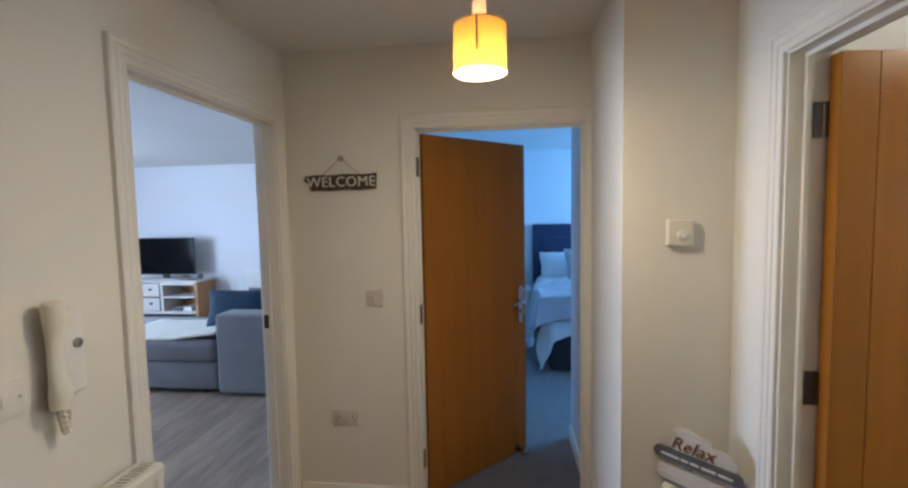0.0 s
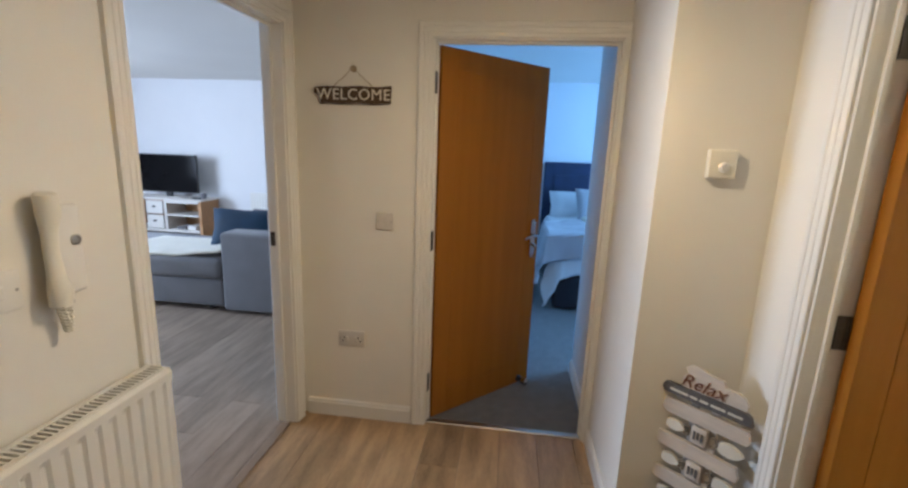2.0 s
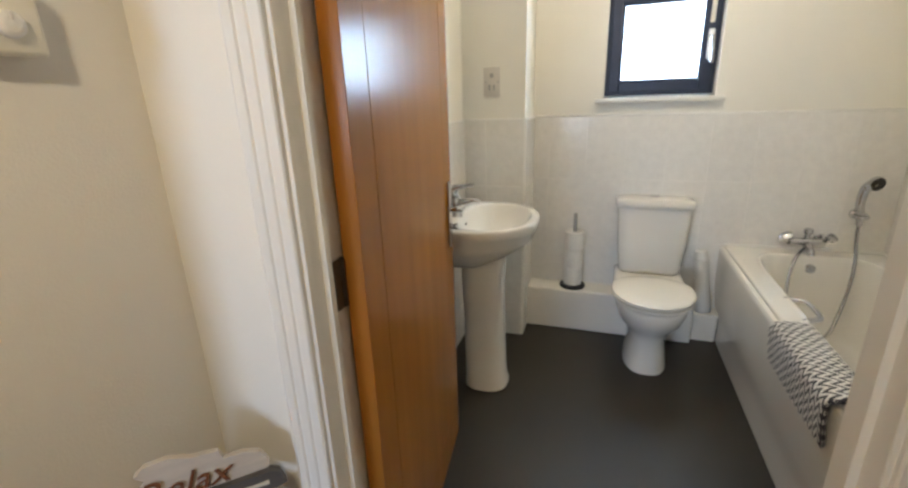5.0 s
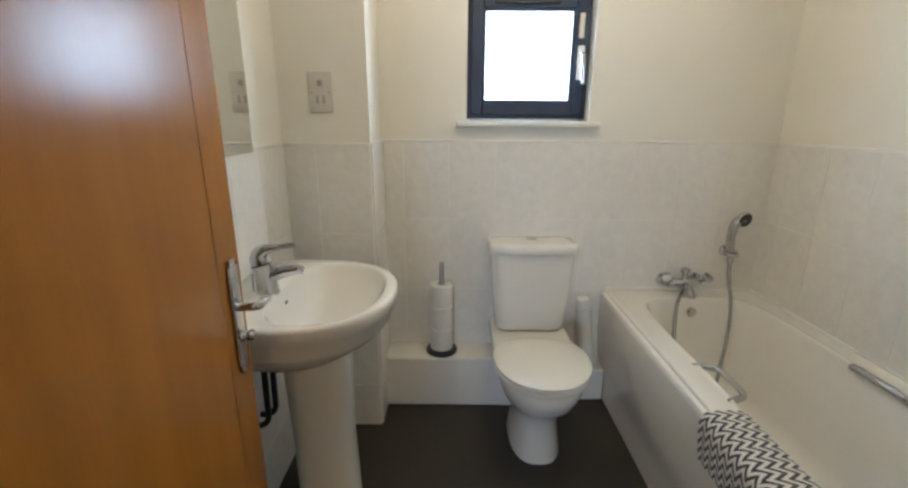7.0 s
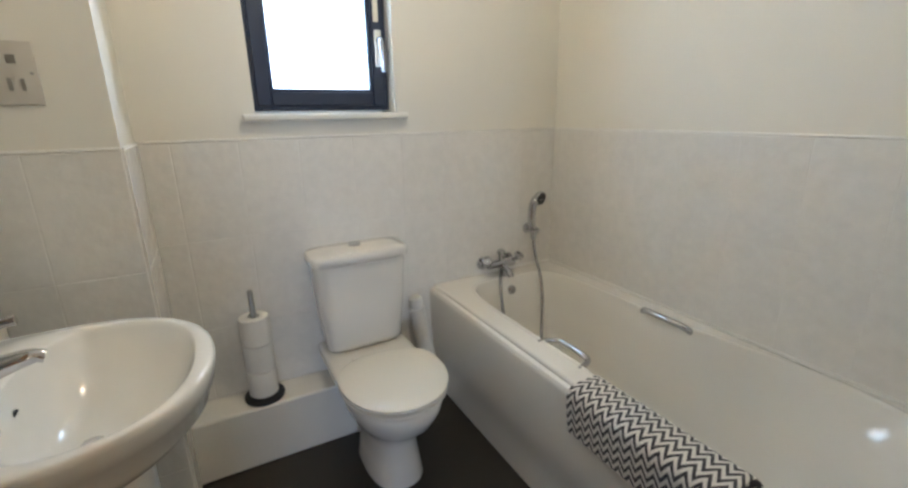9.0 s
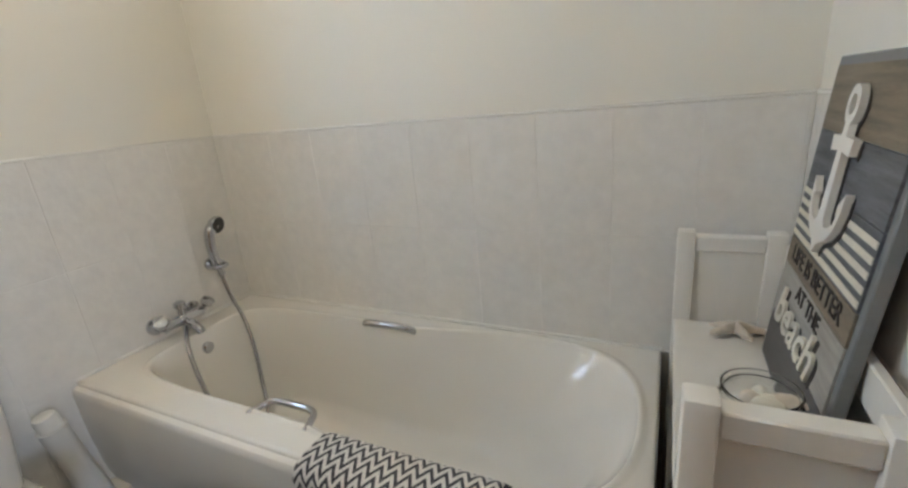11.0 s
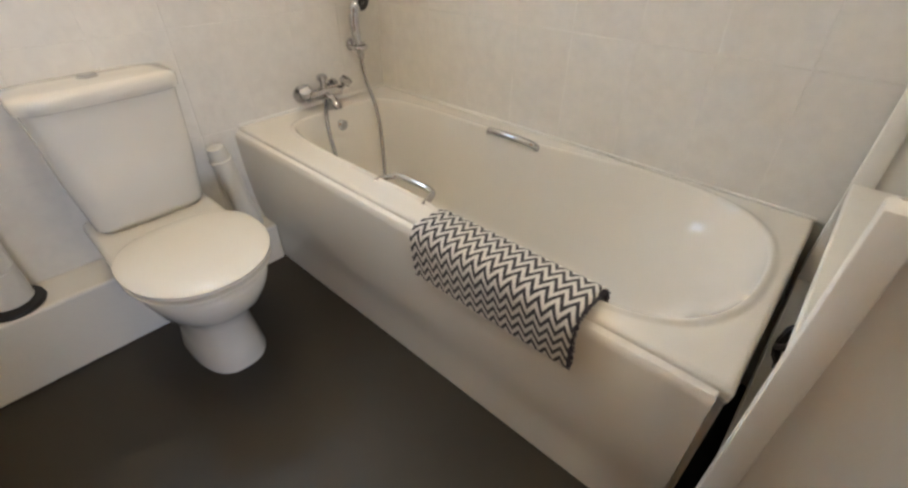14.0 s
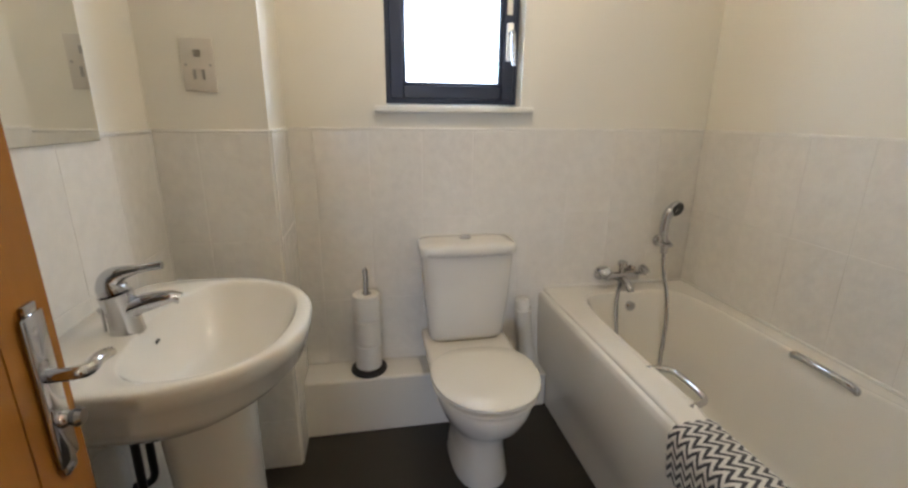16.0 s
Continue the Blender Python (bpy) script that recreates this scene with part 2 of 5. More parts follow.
def boxes(*rows, bevel=0.0, seg=1):
    bm = bmesh.new()
    for r in rows:
        block(bm, *r, bevel=bevel, seg=seg)
    return bm


def loft(bm, rings, cap_first=False, cap_last=False, closed=True):
    """Skin from ring to ring; each ring is a list of places, all of one length."""
    rows = [[bm.verts.new(p) for p in ring] for ring in rings]
    n = len(rows[0])
    for a, b in zip(rows, rows[1:]):
        for k in range(n if closed else n - 1):
            bm.faces.new((a[k], a[(k + 1) % n], b[(k + 1) % n], b[k]))
    if cap_first:
        bm.faces.new(rows[0][::-1])
    if cap_last:
        bm.faces.new(rows[-1])
    bmesh.ops.recalc_face_normals(bm, faces=bm.faces)
    return bm


def lathe(profile, n=32, cap_first=True, cap_last=True, m=None):
    bm = bmesh.new()
    rings = [[(r * math.cos(2 * math.pi * k / n), r * math.sin(2 * math.pi * k / n), z) for k in range(n)] for r, z in profile]
    loft(bm, rings, cap_first, cap_last)
    if m:
        bmesh.ops.transform(bm, matrix=m, verts=bm.verts)
    return bm


def smooth_line(points, steps=8):
    """A Catmull-Rom line through the points."""
    p = [Vector(q) for q in points]
    p = [2 * p[0] - p[1]] + p + [2 * p[-1] - p[-2]]
    out = []
    for a, b, c, d in zip(p, p[1:], p[2:], p[3:]):
        for k in range(steps):
            t = k / steps
            out.append(0.5 * (2 * b + (c - a) * t + (2 * a - 5 * b + 4 * c - d) * t * t + (3 * b - a - 3 * c + d) * t ** 3))
    return out + [p[-2]]


def tube(points, radius, n=10, steps=8, bm=None):
    bm = bm or bmesh.new()
    line = smooth_line(points, steps) if steps > 1 else [Vector(q) for q in points]
    side, rings = None, []
    for k, q in enumerate(line):
        ahead = (line[min(k + 1, len(line) - 1)] - line[max(k - 1, 0)]).normalized()
        if side is None:
            side = ahead.orthogonal().normalized()
        side = (side - ahead * side.dot(ahead)).normalized()
        up = ahead.cross(side)
        r = radius(k / (len(line) - 1)) if callable(radius) else radius
        rings.append([q + r * (math.cos(2 * math.pi * j / n) * side + math.sin(2 * math.pi * j / n) * up) for j in range(n)])
    return loft(bm, rings, True, True)


def egg(cx, cy, z, front, back, half, n=2.2, count=48, nb=None):
    """A ring in the level plane: front towards -y, back towards +y, half as wide as half."""
    ring = []
    for k in range(count):
        a = 2 * math.pi * k / count
        c, s = math.cos(a), math.sin(a)
        e = 2 / (n if s < 0 else (nb or n))
        ring.append((cx + half * math.copysign(abs(c) ** e, c), cy + (front if s < 0 else back) * math.copysign(abs(s) ** e, s), z))
    return ring


def mesh_of(name, bm, mat, smooth=True, angle=40):
    mesh = bpy.data.meshes.new(name)
    bm.to_mesh(mesh)
    bm.free()
    mesh.materials.append(mat)
    if smooth:
        mesh.shade_smooth()
        mesh.set_sharp_from_angle(angle=radians(angle))
    return mesh


def part(name, bm, mat, parent=None, label="", smooth=True, angle=40):
    ob = new(name, mesh_of(name, bm, mat, smooth, angle))
    if parent:
        ob.parent = parent
    return tagged(ob, label)


def thing(name, label, category, m=None, group=""):
    ob = new(name)
    ob.empty_display_size = 0.05
    if m:
        ob.matrix_basis = m
    return tagged(ob, label, category, group)


def setting(name, bm, mat, label="", smooth=False):
    return tagged(part(name, bm, mat, None, label, smooth), category=name.rstrip("_0123456789").split("_")[0], kind="structure")


def lettering(name, text, size, mat, parent, m, depth=0.002, shear=0.0, spread=1.0, bold=0.0):
    """Raised letters in the built-in font, as one mesh in the plane of m."""
    curve = bpy.data.curves.new(name, "FONT")
    curve.body, curve.size, curve.extrude, curve.shear, curve.space_character = text, size, depth, shear, spread
    curve.offset = bold
    curve.align_x, curve.align_y, curve.resolution_u = "CENTER", "CENTER", 3
    temp = new(name, curve)
    bpy.context.view_layer.update()
    mesh = bpy.data.meshes.new_from_object(temp.evaluated_get(bpy.context.evaluated_depsgraph_get()))
    bpy.data.objects.remove(temp)
    mesh.materials.clear()
    mesh.materials.append(mat)
    ob = new(name, mesh)
    ob.parent = parent
    ob.matrix_basis = m
    return ob

# ---- structure ----
H = 2.40          # ceiling height
WX, EX = -0.95, 0.99   # hall faces of the west and east walls
NY = 2.955         # hall face of the wall with the bedroom door
BX0, BX1, BY0, BY1 = 1.10, 3.09, 0.25, 2.36   # bathroom faces
TT = 1.25        # top of the tiling


def wall(name, x0, y0, x1, y1, mat, hole=None, axis="x", z0=0.0):
    """A wall block; hole (a, b, low, high) along the axis goes right through."""
    if not hole:
        return setting(name, boxes((x0, y0, z0, x1, y1, H)), mat)
    a, b, low, high = hole
    rows = []
    if axis == "x":
        rows = [(x0, y0, z0, a, y1, H), (b, y0, z0, x1, y1, H), (a, y0, high, b, y1, H)] + ([(a, y0, z0, b, y1, low)] if low > z0 else [])
    else:
        rows = [(x0, y0, z0, x1, a, H), (x0, b, z0, x1, y1, H), (x0, a, high, x1, b, H)] + ([(x0, a, z0, x1, b, low)] if low > z0 else [])
    return setting(name, boxes(*rows), mat)


# hall
wall("wall_north", -1.05, NY, 0.612, 3.05, PAINT, (-0.281, 0.606, 0, 2.011), "x")
wall("wall_niche", 0.612, 2.46, 0.712, 3.05, PAINT)
wall("wall_thermostat", 0.612, 2.36, 1.10, 2.46, PAINT)
wall("wall_east", EX, -0.9, 1.09, 2.36, PAINT, (1.22, 2.10, 0, 2.011), "y")
wall("wall_west_near", -1.05, -0.9, WX, 1.65, PAINT, (0.55, 1.346, 0, 2.011), "y")
wall("wall_west_far", -1.05, 1.65, WX, NY, PAINT, (1.94, 2.86, 0, 2.045), "y")
wall("wall_south", -1.05, -1.0, 1.09, -0.9, PAINT)
wall("wall_cupboard", -1.52, 0.40, -1.42, 1.50, PAINT)
setting("ceiling_hall", boxes((-1.05, -1.0, H, 1.09, 3.05, H + 0.1)), CEILING_PAINT)
# living room
wall("wall_living_north", -6.7, 7.45, -1.05, 7.55, ROOM_PAINT)
wall("wall_living_west", -6.7, 0.4, -6.6, 7.45, ROOM_PAINT, (2.45, 4.55, 0.7, 2.2), "y")
wall("wall_living_south", -6.7, 0.3, -1.05, 0.4, ROOM_PAINT)
wall("wall_living_east", -1.05, 3.05, -0.95, 7.45, ROOM_PAINT)
setting("ceiling_living", boxes((-6.7, 0.3, H, -1.05, 7.55, H + 0.1)), CEILING_PAINT)
# bedroom
wall("wall_bedroom_return", 0.628, 3.05, 0.712, 3.73, ROOM_PAINT)
wall("wall_bedroom_south", 0.712, 3.63, 3.72, 3.73, ROOM_PAINT)
wall("wall_bedroom_north", -0.95, 7.05, 3.72, 7.15, ROOM_PAINT)
wall("wall_bedroom_east", 3.72, 3.63, 3.82, 7.15, ROOM_PAINT, (4.5, 6.3, 0.8, 2.15), "y")
setting("ceiling_bedroom", boxes((-0.95, 3.05, H, 3.82, 7.15, H + 0.1)), CEILING_PAINT)
# bathroom
wall("wall_bath_window", BX1, BY0, 3.25, BY1, BATH_PAINT, (1.106, 1.646, 1.338, 1.88), "y")
wall("wall_bath_basin", BX0, BY1, 3.25, BY1 + 0.08, BATH_PAINT)
wall("wall_bath_long", 1.09, BY0 - 0.1, 3.25, BY0, BATH_PAINT)
wall("wall_bath_entry_near", 1.09, BY0, BX0, 1.22, BATH_PAINT)
wall("wall_bath_entry_far", 1.09, 2.10, BX0, BY1, BATH_PAINT)
setting("wall_bath_entry_over", boxes((1.09, 1.22, 2.011, BX0, 2.10, H)), BATH_PAINT)
setting("boxed_column", boxes((2.795, 2.022, 0, BX1, BY1, H)), BATH_PAINT, "boxed-in pipe column in the bathroom corner")
setting("pipe_boxing", boxes((2.935, 1.09, 0, BX1, 2.022, 0.258), (2.985, 0.955, 0, BX1, 1.088, 0.168), bevel=0.010, seg=3), material("boxing_paint", (0.80, 0.77, 0.71), 0.42, 0.04, 4, 0.08), "white boxed pipe ledge behind the toilet")
setting("ceiling_bathroom", boxes((1.09, BY0 - 0.1, H, 3.25, BY1 + 0.08, H + 0.1)), CEILING_PAINT)

# ground floors under planks, carpet and vinyl
setting("subfloor_hall", boxes((-1.05, -1.0, -0.12, 1.045, 2.985, -0.010)), JOINT)
setting("subfloor_living", boxes((-6.7, 0.3, -0.12, -1.05, 7.55, -0.010)), JOINT)
setting("floor_bathroom", boxes((1.045, BY0 - 0.1, -0.12, 3.25, BY1 + 0.08, 0.0)), VINYL, "dark grey-brown sheet vinyl bathroom floor")
setting("carpet", boxes((-0.95, 2.985, -0.12, 3.82, 7.15, 0.004)), CARPET, "grey short-pile bedroom carpet")


# skirting boards with a chamfered top
def skirting(name, x0, y0, x1, y1, out, h=0.095, mat=GLOSS):
    """From one end to the other along a wall; out: the way it stands off the wall."""
    bm = bmesh.new()
    a, b, o = Vector((x0, y0, 0)), Vector((x1, y1, 0)), Vector((*out, 0))
    section = [(0, 0), (0.015, 0), (0.015, h - 0.022), (0.011, h - 0.014), (0.011, h - 0.006), (0.005, h), (0, h)]
    loft(bm, [[p + o * d + Vector((0, 0, z)) for d, z in section] for p in (a, b)], True, True)
    setting(name, bm, mat)


skirting("baseboard_1", WX + 0.022, NY, -0.342, NY, (0, -1))
skirting("baseboard_2", 0.612, NY - 0.02, 0.612, 2.36, (-1, 0))
skirting("baseboard_3", 0.612, 2.36, EX, 2.36, (0, -1))
skirting("baseboard_4", EX, 2.155, EX, 2.36, (-1, 0))
skirting("baseboard_5", EX, -0.9, EX, 1.165, (-1, 0))
skirting("baseboard_6", WX, 1.405, WX, 1.88, (1, 0))
skirting("baseboard_7", WX, -0.9, WX, 0.49, (1, 0))
skirting("baseboard_8", 0.628, 3.07, 0.628, 3.73, (-1, 0))
skirting("baseboard_9", -6.6, 7.45, -1.05, 7.45, (0, -1))
skirting("baseboard_10", -0.95, 7.05, 3.72, 7.05, (0, -1))
skirting("baseboard_11", -0.95, 3.13, -0.95, 7.05, (1, 0))
skirting("baseboard_12", -1.05, 2.95, -1.05, 7.45, (-1, 0))


# ---- door frames: lining, stop and moulded architrave ----
def sweep(section, path):
    """A moulding: the section (outwards, off the wall) swept round an opening's three sides with mitred corners."""
    bm = bmesh.new()
    return loft(bm, [[f(d, o) for d, o in section] for f in path], True, True)


MOULDING = [(0.0, 0.0), (0.0, 0.010), (0.003, 0.013), (0.017, 0.0145), (0.020, 0.012), (0.023, 0.012), (0.026, 0.0155),
            (0.040, 0.017), (0.043, 0.0145), (0.046, 0.0145), (0.049, 0.018), (0.064, 0.0195), (0.070, 0.016), (0.070, 0.0)]


def door_frame(name, a, b, wall_lo, wall_hi, axis, top=2.0, faces=(1, 1), label=""):
    """Opening from a to b; the wall lies between wall_lo and wall_hi on the other axis."""
    frame_ob = tagged(thing(name, label or "cream gloss-painted door frame with moulded architrave", "door frame"), kind="structure")

    def put(u, v, z):
        return (u, v, z) if axis == "x" else (v, u, z)

    bm = bmesh.new()
    for u0, u1, z0, z1 in ((a - 0.025, a, 0, top + 0.025), (b, b + 0.025, 0, top + 0.025), (a, b, top, top + 0.025)):
        p, q = put(u0, wall_lo - 0.001, z0), put(u1, wall_hi + 0.001, z1)
        block(bm, *[min(s, t) for s, t in zip(p, q)], *[max(s, t) for s, t in zip(p, q)], bevel=0.0015)
    part("lining", bm, GLOSS, frame_ob)
    for side, on in ((-1, faces[0]), (1, faces[1])):
        if not on:
            continue
        base = wall_lo if side < 0 else wall_hi
        e = 0.008
        path = [lambda d, o: put(a - e - d, base + side * o, 0.0), lambda d, o: put(a - e - d, base + side * o, top + e + d),
                lambda d, o: put(b + e + d, base + side * o, top + e + d), lambda d, o: put(b + e + d, base + side * o, 0.0)]
        part("architrave", sweep(MOULDING, path), GLOSS, frame_ob, angle=25)
    return frame_ob


bed_frame = door_frame("door_frame_1", -0.256, 0.581, NY, 3.05, "x", top=1.986)
living_frame = door_frame("door_frame_2", 1.965, 2.835, -1.05, WX, "y", top=2.02)
bath_frame = door_frame("door_frame_3", 1.245, 2.075, EX, BX0, "y", top=1.986)
cupboard_frame = door_frame("door_frame_4", 0.575, 1.321, -1.05, WX, "y", top=1.986, faces=(0, 1))
part("door_stop", boxes((-0.256, 2.992, 0, -0.244, 3.007, 1.986), (0.569, 2.992, 0, 0.581, 3.007, 1.986), (-0.244, 2.992, 1.974, 0.569, 3.007, 1.986)), GLOSS, bed_frame)
part("door_stop", boxes((-1.015, 1.965, 0, -1.000, 1.977, 2.02), (-1.015, 2.823, 0, -1.000, 2.835, 2.02), (-1.015, 1.977, 2.008, -1.000, 2.823, 2.02)), GLOSS, living_frame)
part("door_stop", boxes((1.030, 1.245, 0, 1.045, 1.257, 1.986), (1.030, 2.063, 0, 1.045, 2.075, 1.986), (1.030, 1.257, 1.974, 1.045, 2.063, 1.986)), GLOSS, bath_frame)
part("strike_plate", boxes((-1.047, 2.8335, 0.985, -1.020, 2.8365, 1.055), (-1.043, 2.826, 1.003, -1.024, 2.8335, 1.037)), DARK_STEEL, living_frame, "dark metal strike plate")
setting("threshold_1", boxes((-0.256, 2.966, -0.001, 0.581, 3.005, 0.008), bevel=0.003), STEEL, "metal carpet strip under the bedroom door")
setting("threshold_2", boxes((-1.022, 1.965, -0.001, -0.977, 2.835, 0.007), bevel=0.003), material("threshold_strip", (0.30, 0.22, 0.16), 0.4, 0.15), "laminate joint strip at the living room door")
setting("threshold_3", boxes((1.02, 1.245, -0.001, 1.065, 2.075, 0.008), bevel=0.003), STEEL, "metal strip under the bathroom door")


# ---- doors ----
def lever_handle(parent, x, z, face, away, reach=-1.0):
    """A chrome lever on a long backplate. face: the y of the leaf's face; away: which way is outwards; the lever points towards -x."""
    plate = boxes((x - 0.021, face, z - 0.125, x + 0.021, face + away * 0.009, z + 0.085), bevel=0.004, seg=2)
    block(plate, x - 0.013, face, z + 0.083, x + 0.013, face + away * 0.008, z + 0.098, bevel=0.004, seg=2)
    block(plate, x - 0.013, face, z - 0.140, x + 0.013, face + away * 0.008, z - 0.123, bevel=0.004, seg=2)
    handle = part("handle", plate, CHROME, parent, "chrome lever handle on a long backplate")
    part("lever", tube([(x, face, z), (x, face + away * 0.035, z), (x + reach * 0.012, face + away * 0.046, z), (x + reach * 0.05, face + away * 0.048, z + 0.002),
                        (x + reach * 0.085, face + away * 0.048, z - 0.004), (x + reach * 0.112, face + away * 0.047, z - 0.010)], lambda t: 0.009 if t < 0.5 else 0.009 - 0.003 * (t - 0.5), 12), CHROME, handle)
    part("turn_knob", lathe([(0.012, 0), (0.012, 0.012), (0.009, 0.018), (0.013, 0.026), (0.010, 0.032)], 16,
                            m=Matrix.Translation((x, face, z - 0.062)) @ pose(0, 0, 0, 90 if away < 0 else -90)), CHROME, handle)


def door(name, m, width, label, hinges=True, handle_sides=(-1, 1), height=1.968, reach=-1.0, backset=0.052):
    """A flush oak leaf with a V-grooved centre panel; local x runs from the hinge to the latch, the leaf is 40 mm thick about y = 0."""
    d = tagged(thing(name, label, "door", m), kind="structure")
    core = boxes((0.0, -0.0187, 0.004, width, 0.0187, height))
    leaf = part("leaf", core, OAK, d, smooth=False)
    g, s = 0.0008, 0.105
    for side in (-1, 1):
        y0, y1 = side * 0.0170, side * 0.020
        for n, r in (("stile", (0, 0.004, s - g, height)), ("stile", (width - s + g, 0.004, width, height)),
                     ("rail", (s - g + 0.0005, height - s + g, width - s + g - 0.0005, height)), ("rail", (s - g + 0.0005, 0.004, width - s + g - 0.0005, s + 0.05 - g)),
                     ("panel", (s + g, s + 0.05 + g, width - s - g, height - s - g))):
            part(n, boxes((r[0], min(y0, y1), r[1], r[2], max(y0, y1), r[3]), bevel=0.001), OAK, d, smooth=False)
    for side in handle_sides:
        lever_handle(d, width - backset, 0.988, side * 0.020, side, reach)
    part("latch_plate", boxes((width - 0.001, -0.012, 0.93, width + 0.002, 0.012, 1.07)), STEEL, d)
    return d


def hinge(parent, x, y, z, m_axis, mat=DARK_STEEL):
    """A butt hinge: two leaves round a knuckled pin."""
    bm = boxes((x - 0.030, y - 0.0015, z - 0.05, x - 0.004, y + 0.0015, z + 0.05), (x + 0.004, y - 0.0015, z - 0.05, x + 0.030, y + 0.0015, z + 0.05)) if m_axis == "x" else \
        boxes((x - 0.0015, y - 0.030, z - 0.05, x + 0.0015, y - 0.004, z + 0.05), (x - 0.0015, y + 0.004, z - 0.05, x + 0.0015, y + 0.030, z + 0.05))
    ob = part("hinge", bm, mat, parent, "dark metal butt hinge")
    for k in range(5):
        part("knuckle", lathe([(0.006, z - 0.05 + 0.02 * k + 0.0006), (0.006, z - 0.03 + 0.02 * k - 0.0006)], 12, m=Matrix.Translation((x, y, 0))), mat, ob)
    return ob


bedroom_door = door("door_1", pose(-0.246, 3.024, 0.006, 0, 0, 45.3), 0.778, "oak-veneered bedroom door standing half open", handle_sides=(-1, 1))
bathroom_door = door("door_2", pose(1.094, 2.050, 0.006, 0, 0, 7.0), 0.806, "varnished oak-veneered bathroom door standing wide open", reach=0.6)
cupboard_door = door("door_3", pose(-0.974, 0.578, 0.006, 0, 0, 90), 0.740, "closed honey-oak veneered hall door", handle_sides=(-1,), backset=0.061)
living_door = door("door_4", pose(-1.082, 1.980, 0.006, 0, 0, 184), 0.862, "oak-veneered living room door folded wide open")
for z in (0.24, 1.03, 1.80):
    hinge(bath_frame, 1.084, 2.0705, z, "x", DARK_STEEL)
    hinge(bed_frame, -0.2535, 2.990, z, "y")
stop = part("door_stopper", lathe([(0.021, 0), (0.021, 0.010), (0.015, 0.016), (0.015, 0.040), (0.019, 0.044)], 20, m=pose(0.690, -0.02, 0.034, 90, 0, 0)), BLACK, bedroom_door, "black and chrome door stopper")
part("stopper_tip", lathe([(0.022, 0.044), (0.025, 0.056), (0.022, 0.072), (0.010, 0.080)], 20, m=pose(0.690, -0.02, 0.034, 90, 0, 0)), CHROME, stop, "chrome tip")


# ---- hall ----
def pendant_lamp():
    lampshade = thing("pendant_lamp", "amber fabric drum pendant lamp, lit, hanging from the ceiling", "lamp", pose(0.131, 1.90, 0))
    low, high, r = 1.928, 2.048, 0.070
    part("ceiling_rose", lathe([(0.045, H - 0.001), (0.045, H - 0.015), (0.02, H - 0.035)], 24), WHITE_PLASTIC, lampshade)
    part("cord", lathe([(0.0045, H - 0.03), (0.0040, 2.10)], 8), WHITE_PLASTIC, lampshade)
    part("lamp_holder", lathe([(0.018, 2.11), (0.018, 2.035)], 16), WHITE_PLASTIC, lampshade)
    part("shade", loft(bmesh.new(), [[(q * math.cos(2 * math.pi * k / 48), q * math.sin(2 * math.pi * k / 48), z) for k in range(48)] for q, z in ((r - 0.001, high), (r, low))]), AMBER, lampshade, "amber fabric shade")
    for z in (high, low):
        part("shade_ring", tube([(r * math.cos(a), r * math.sin(a), z) for a in [2 * math.pi * k / 32 for k in range(33)]], 0.002, 6, 1), STRING, lampshade)
    for k in range(3):
        a = 2 * math.pi * k / 3 + 0.4
        part("shade_spoke", tube([(0.018 * math.cos(a), 0.018 * math.sin(a), high - 0.012), (r * math.cos(a), r * math.sin(a), high)], 0.0016, 6, 1), STEEL, lampshade)
    part("shade_seam", boxes((-0.006, -r - 0.0025, low + 0.036, -0.001, -r + 0.0002, high)), DARK_WOOD, lampshade, "dark seam strip")
    part("bulb", lathe([(0.010, 2.045), (0.013, 2.030), (0.018, 2.01), (0.018, 1.985), (0.010, 1.965)], 16), GLASS, lampshade).visible_shadow = False


pendant_lamp()


def welcome_sign():
    sign = thing("welcome_sign", "dark bark-edged wooden sign lettered welcome, hung by a string", "sign", pose(-0.652, NY, 1.733))
    bm = bmesh.new()
    top = [(-0.188, 0.030), (-0.12, 0.036), (-0.05, 0.033), (0.03, 0.038), (0.11, 0.034), (0.190, 0.040)]
    low = [(0.186, -0.040), (0.10, -0.046), (0.02, -0.042), (-0.06, -0.047), (-0.13, -0.043), (-0.160, -0.046), (-0.168, -0.012), (-0.195, 0.005)]
    outline = [(q.x, q.z) for q in smooth_line([(x, 0, z) for x, z in top], 4)] + low
    loft(bm, [[(x, y, z) for x, z in outline] for y in (-0.004, -0.022)], True, True)
    part("board", bm, DARK_WOOD, sign)
    lettering("lettering", "WELCOME", 0.073, CHALK, sign, pose(0.005, -0.024, -0.004, 90), 0.002, 0, 1.06)
    part("string", tube([(-0.10, -0.012, 0.034), (-0.04, -0.008, 0.085), (0, -0.012, 0.118), (0.04, -0.008, 0.085), (0.10, -0.012, 0.035)], 0.0018, 6), STRING, sign)
    part("hook", lathe([(0.016, 0), (0.014, 0.010), (0.006, 0.016)], 16, m=pose(0, 0, 0.118, 90)), STRING, sign)


welcome_sign()


